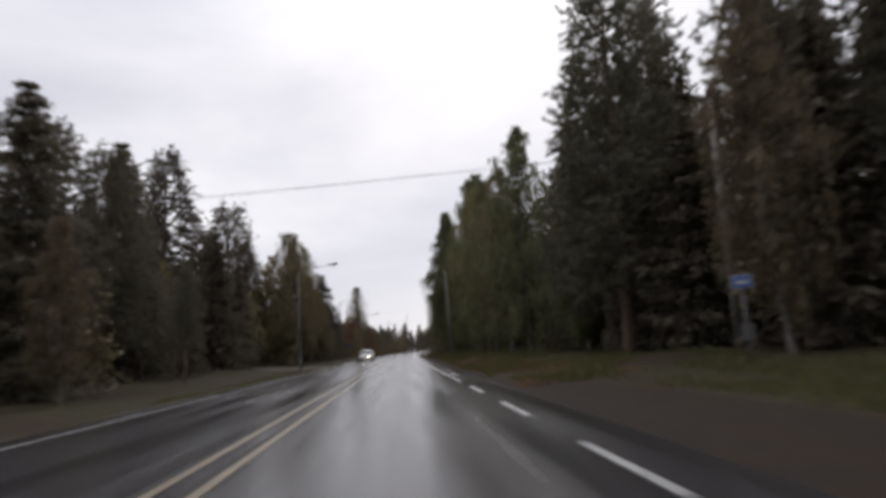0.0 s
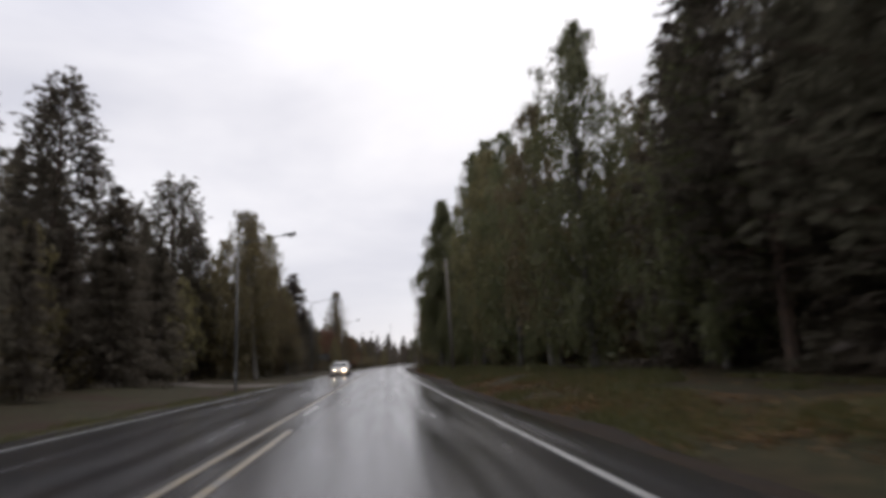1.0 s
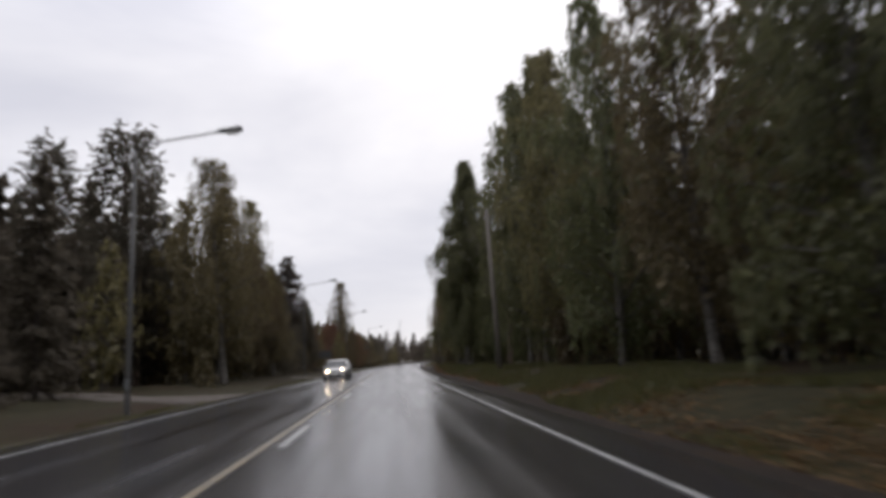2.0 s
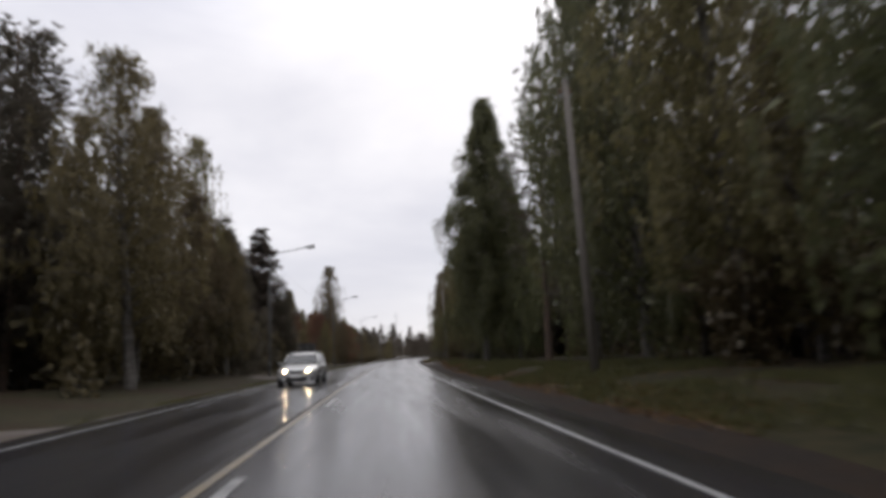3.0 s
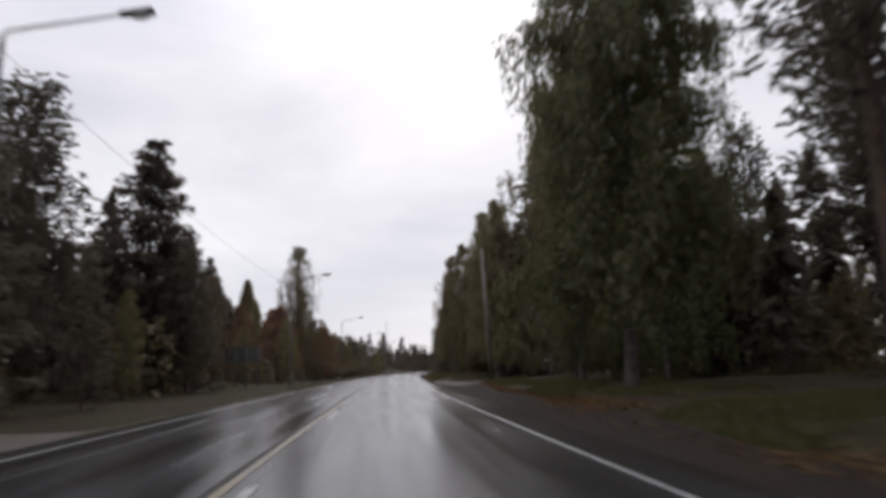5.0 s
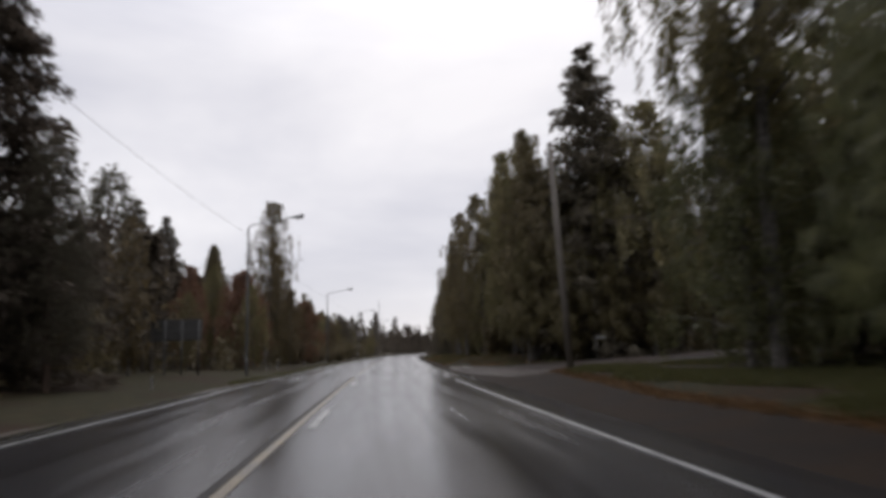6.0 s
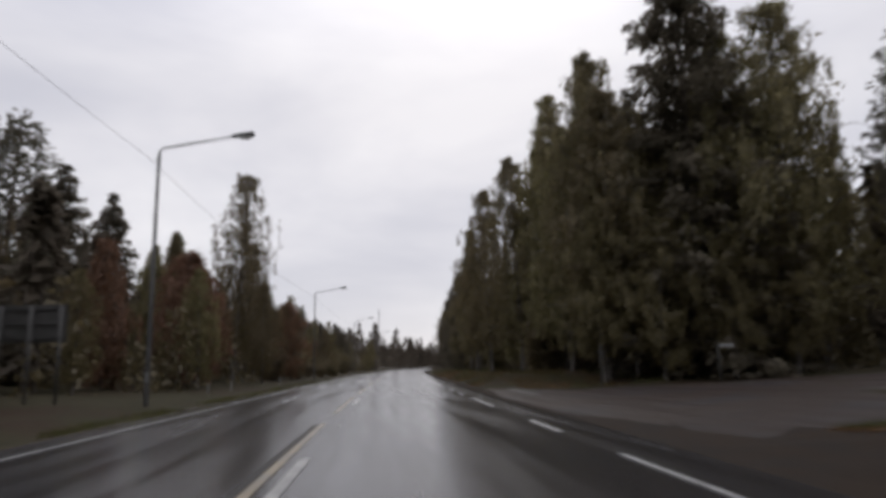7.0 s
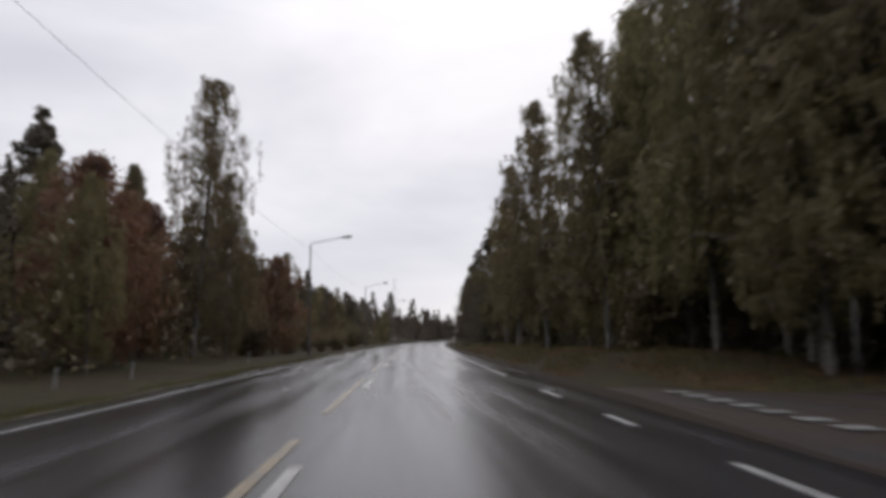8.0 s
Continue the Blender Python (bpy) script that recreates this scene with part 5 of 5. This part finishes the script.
def estate_car():
    root = new("car")
    body_rows = [
        # y, sill half width, widest half width, shoulder half width, sill z, waist z, shoulder z, middle z
        (0.03, 0.60, 0.66, 0.62, 0.42, 0.55, 0.66, 0.68), (0.12, 0.72, 0.78, 0.74, 0.30, 0.55, 0.70, 0.73), (0.35, 0.78, 0.84, 0.79, 0.24, 0.56, 0.76, 0.80),
        (0.8, 0.80, 0.86, 0.81, 0.22, 0.58, 0.83, 0.88), (1.3, 0.80, 0.865, 0.82, 0.21, 0.60, 0.89, 0.95), (1.6, 0.80, 0.87, 0.82, 0.21, 0.60, 0.92, 0.97),
        (2.6, 0.80, 0.87, 0.82, 0.21, 0.60, 0.93, 0.98), (3.6, 0.80, 0.865, 0.81, 0.22, 0.60, 0.95, 0.99), (4.2, 0.78, 0.85, 0.80, 0.25, 0.60, 0.95, 0.98),
        (4.5, 0.74, 0.80, 0.76, 0.32, 0.60, 0.92, 0.95), (4.58, 0.66, 0.72, 0.68, 0.42, 0.60, 0.86, 0.88)]
    secs = [[(0.0, y, zs - 0.02), (a, y, zs), (b, y, zw), (b - 0.01, y, (zw + zsh) / 2), (c, y, zsh), (c * 0.55, y, zsh + (zm - zsh) * 0.75), (0.0, y, zm)]
            for y, a, b, c, zs, zw, zsh, zm in body_rows]
    v, f = loft(secs, True)
    mesh_object("body", v, f, SILVER, root, "silver painted body", smooth=True)
    cab = [(1.42, 0.76, 0.92, 0.70, 0.93), (2.02, 0.80, 0.93, 0.62, 1.36), (2.6, 0.80, 0.94, 0.60, 1.415), (3.6, 0.79, 0.95, 0.59, 1.41), (4.12, 0.77, 0.95, 0.58, 1.36), (4.46, 0.74, 0.93, 0.66, 0.97)]
    secs = [[(a, y, z0), (b + (a - b) * 0.45, y, z0 + (z1 - z0) * 0.55), (b, y, z1 - 0.02), (b * 0.6, y, z1), (0, y, z1 + 0.012)] for y, a, z0, b, z1 in cab]
    v, f = loft(secs)
    mesh_object("cabin", v, f, RUBBER, root, "dark cabin shell behind the glass", smooth=True)

    def pane(name, corners):
        a, b_, c_, d_ = (Vector(q) for q in corners)
        n = (b_ - a).cross(d_ - a).normalized()
        if n.dot((a + c_) / 2 - Vector((0, 2.9, 0.9))) < 0:
            n = -n
        vs = [tuple(q + n * k) for k in (0.014, 0.004) for q in (a, b_, c_, d_)]
        fs = [(0, 1, 2, 3), (7, 6, 5, 4)] + [(k, 4 + k, 4 + (k + 1) % 4, (k + 1) % 4) for k in range(4)]
        mesh_object(name, vs, fs, CAR_GLASS, root)

    pane("windscreen", [(-0.69, 1.47, 0.965), (0.69, 1.47, 0.965), (0.60, 2.0, 1.345), (-0.60, 2.0, 1.345)])
    pane("rear_window", [(-0.66, 4.44, 1.0), (0.66, 4.44, 1.0), (0.57, 4.15, 1.33), (-0.57, 4.15, 1.33)])
    for s in (-1, 1):
        for y0, y1, y2, y3 in ((1.62, 2.70, 2.72, 2.10), (2.80, 3.58, 3.60, 2.84), (3.70, 4.36, 4.08, 3.72)):
            pane("side_window", [(s * 0.795, y0, 0.965), (s * 0.795, y1, 0.975), (s * 0.635, y2, 1.36), (s * 0.635, y3, 1.36)])
    roof = [(1.98, 0.63, 1.345), (2.05, 0.625, 1.385), (2.6, 0.61, 1.44), (3.6, 0.60, 1.435), (4.1, 0.59, 1.39), (4.2, 0.585, 1.33)]
    secs = [[(b, y, z - 0.035), (b + 0.012, y, z - 0.01), (b * 0.6, y, z + 0.012), (0, y, z + 0.022)] for y, b, z in roof]
    v, f = loft(secs)
    mesh_object("roof", v, f, SILVER, root, smooth=True)
    for s in (-1, 1):
        for y0, z0, x0, y1, z1, x1, r in ((1.40, 0.92, 0.775, 2.02, 1.37, 0.635, 0.032), (2.75, 0.93, 0.805, 2.80, 1.40, 0.63, 0.035), (3.62, 0.94, 0.80, 3.68, 1.40, 0.62, 0.04), (4.44, 0.93, 0.75, 4.10, 1.37, 0.605, 0.05)):
            v, f = tube([(s * x0, y0, z0), (s * (x0 * 0.45 + x1 * 0.55 + 0.012), y0 * 0.45 + y1 * 0.55, z0 * 0.45 + z1 * 0.55), (s * x1, y1, z1)], [r, r * 0.9, r], 6)
            mesh_object("pillar", v, f, SILVER, root, smooth=True)
        v, f = tube([(s * 0.57, 2.2, 1.42), (s * 0.57, 2.3, 1.485), (s * 0.56, 3.9, 1.475), (s * 0.56, 4.0, 1.41)], [0.016] * 4, 6)
        mesh_object("roof_rail", v, f, TRIM, root, smooth=True)
        mirror = part("side_mirror", block((0.20, 0.11, 0.13), (s * 0.95, 1.72, 1.0), 0.03), SILVER, root)
        part("mirror_glass", block((0.16, 0.008, 0.09), (s * 0.955, 1.782, 1.0), 0.002), CAR_GLASS, mirror)
        lamp = part("headlight", block((0.25, 0.10, 0.13), (s * 0.53, 0.10, 0.635), 0.025, pose(0, 0, 0, 0, 0, s * 14)), LENS, root, "clear headlight housing")
        part("reflector", block((0.17, 0.10, 0.115), (s * 0.51, 0.080, 0.635), 0.03, pose(0, 0, 0, 0, 0, s * 14)), HEADLIGHT, lamp, "lit headlight reflector")
        part("indicator", block((0.10, 0.12, 0.14), (s * 0.715, 0.19, 0.63), 0.02, pose(0, 0, 0, 0, 0, s * 30)), AMBER, lamp)
        part("fog_lamp", block((0.16, 0.03, 0.08), (s * 0.52, 0.0, 0.33), 0.012), LENS, root)
        part("side_strip", block((0.02, 2.3, 0.06), (s * 0.872, 2.45, 0.56), 0.008), TRIM, root)
        for y in (2.35, 3.2):
            part("door_handle", block((0.02, 0.16, 0.03), (s * 0.862, y, 0.80), 0.006), TRIM, root)
        for y in (0.86, 3.62):
            bm = bmesh.new()
            bmesh.ops.create_cone(bm, cap_ends=True, segments=28, radius1=0.31, radius2=0.31, depth=0.20)
            bmesh.ops.bevel(bm, geom=[e for e in bm.edges if e.calc_face_angle(0) > 1], offset=0.035, segments=2, affect="EDGES")
            bmesh.ops.transform(bm, matrix=Matrix.Translation((s * 0.79, y, 0.31)) @ pose(0, 0, 0, 0, 90, 0), verts=bm.verts)
            wheel = part("wheel", bm, RUBBER, root, "wet black tyre", smooth=False)
            bm = bmesh.new()
            bmesh.ops.create_cone(bm, cap_ends=True, segments=20, radius1=0.20, radius2=0.17, depth=0.03)
            bmesh.ops.transform(bm, matrix=Matrix.Translation((s * 0.90, y, 0.31)) @ pose(0, 0, 0, 0, s * 90, 0), verts=bm.verts)
            part("rim", bm, ALLOY, wheel)
            arch = [(s * 0.868, y + 0.38 * math.cos(math.pi * i / 10), 0.29 + 0.37 * math.sin(math.pi * i / 10)) for i in range(11)]
            v, f = tube(arch, [0.028] * 11, 5)
            mesh_object("wheel_arch", v, f, RUBBER, root, smooth=True)
    part("front_bumper", block((1.62, 0.22, 0.22), (0, 0.09, 0.45), 0.07), SILVER, root)
    part("bumper_skirt", block((1.56, 0.20, 0.10), (0, 0.10, 0.33), 0.035), TRIM, root, "grey plastic lower bumper")
    part("air_intake", block((0.86, 0.05, 0.12), (0, 0.0, 0.33), 0.02), RUBBER, root)
    part("rear_bumper", block((1.60, 0.20, 0.24), (0, 4.54, 0.46), 0.07), SILVER, root)
    grille = part("grille", block((0.62, 0.05, 0.13), (0, 0.045, 0.625), 0.015), RUBBER, root)
    for z in (0.60, 0.625, 0.65):
        part("grille_bar", block((0.56, 0.02, 0.01), (0, 0.018, z), 0.002), TRIM, grille)
    part("number_plate", block((0.46, 0.015, 0.11), (0, -0.028, 0.455), 0.003), PLATE, root)
    for x in (-0.3, 0.25):
        v, f = tube([(x, 1.46, 0.985), (x + 0.22, 1.54, 1.03), (x + 0.45, 1.56, 1.045)], [0.012, 0.01, 0.008], 5)
        mesh_object("wiper", v, f, RUBBER, root)
    return tagged(root, "silver estate car with lit headlights on wet road", "car")


estate_car().matrix_basis = pose(axis(85) - 2.2, 83.9, crown(-2.6, 86) - 0.005, 0, 0, -0.6)


# ---- grass and fallen leaves on the verges ----
def scatter(name, label, category, material, bands, length, width, lift, flat, seed):
    """Blades or leaves over bands of (offset from, offset to, y from, y to, count, patchiness)."""
    lv = Leaves(seed)
    rng = random.Random(seed)
    for o0, o1, y0, y1, count, patchy in bands:
        c = []
        while len(c) < count:
            o, y = rng.uniform(o0, o1), y0 + (y1 - y0) * rng.random()
            if o1 < 1:  # a drift along the edge of the gravel
                o += verge(y) + rng.gauss(0, 0.10)
            elif 4 < o < verge(y) and not flat:
                continue
            if patchy and noise.noise((o * 0.5, y * 0.22, seed)) < rng.uniform(-0.5, 0.5) * patchy:
                continue
            if o > 4 and abs(y - side_mid(o)) < side_half(o) + 0.15:
                continue
            if on_drive(o, y, 0.2):
                continue
            p = spot(o, y)
            c.append((p.x, p.y, p.z + lift))
        d = lv.r.normal(0, 0.38, (count, 3)) * (np.array([1, 1, 0.15]) if flat else 1) + np.array([0, 0, 0 if flat else 1.0])
        lv.add(c, d, length, width)
    ob = lv.build(name, material, None)
    tagged(ob, label, category, kind="stuff")


scatter("grass", "wet uneven autumn grass on the verges", "grass", BLADE,
        [(5.6, 12.5, 18, 112, 80000, 0.3), (6.8, 13, 112, 137, 24000, 0.2), (6.2, 15, 158, 240, 14000, 0.5), (-12.0, -5.6, 8, 205, 70000, 0.35), (7, 30, 118, 144, 16000, 0.2), (7.5, 13, -2, 18, 9000, 0.5)],
        0.22, 0.035, 0.07, False, 5)
scatter("fallen_leaves", "scattered orange and brown fallen leaves", "leaves", LITTER,
        [(-0.12, 0.16, 108, 137.5, 9000, 0.0), (-0.3, 0.5, 60, 110, 2500, 0.6), (5.9, 7.4, 26, 112, 5500, 0.6), (5.6, 9.5, 18, 55, 9000, 0.5), (7, 13, 18, 140, 3000, 0.9), (5.8, 13, 158, 215, 16000, 0.6), (-7.5, -5.0, 10, 200, 12000, 0.8), (-11, -6, 130, 205, 9000, 0.6)],
        0.07, 0.05, 0.065, True, 6)
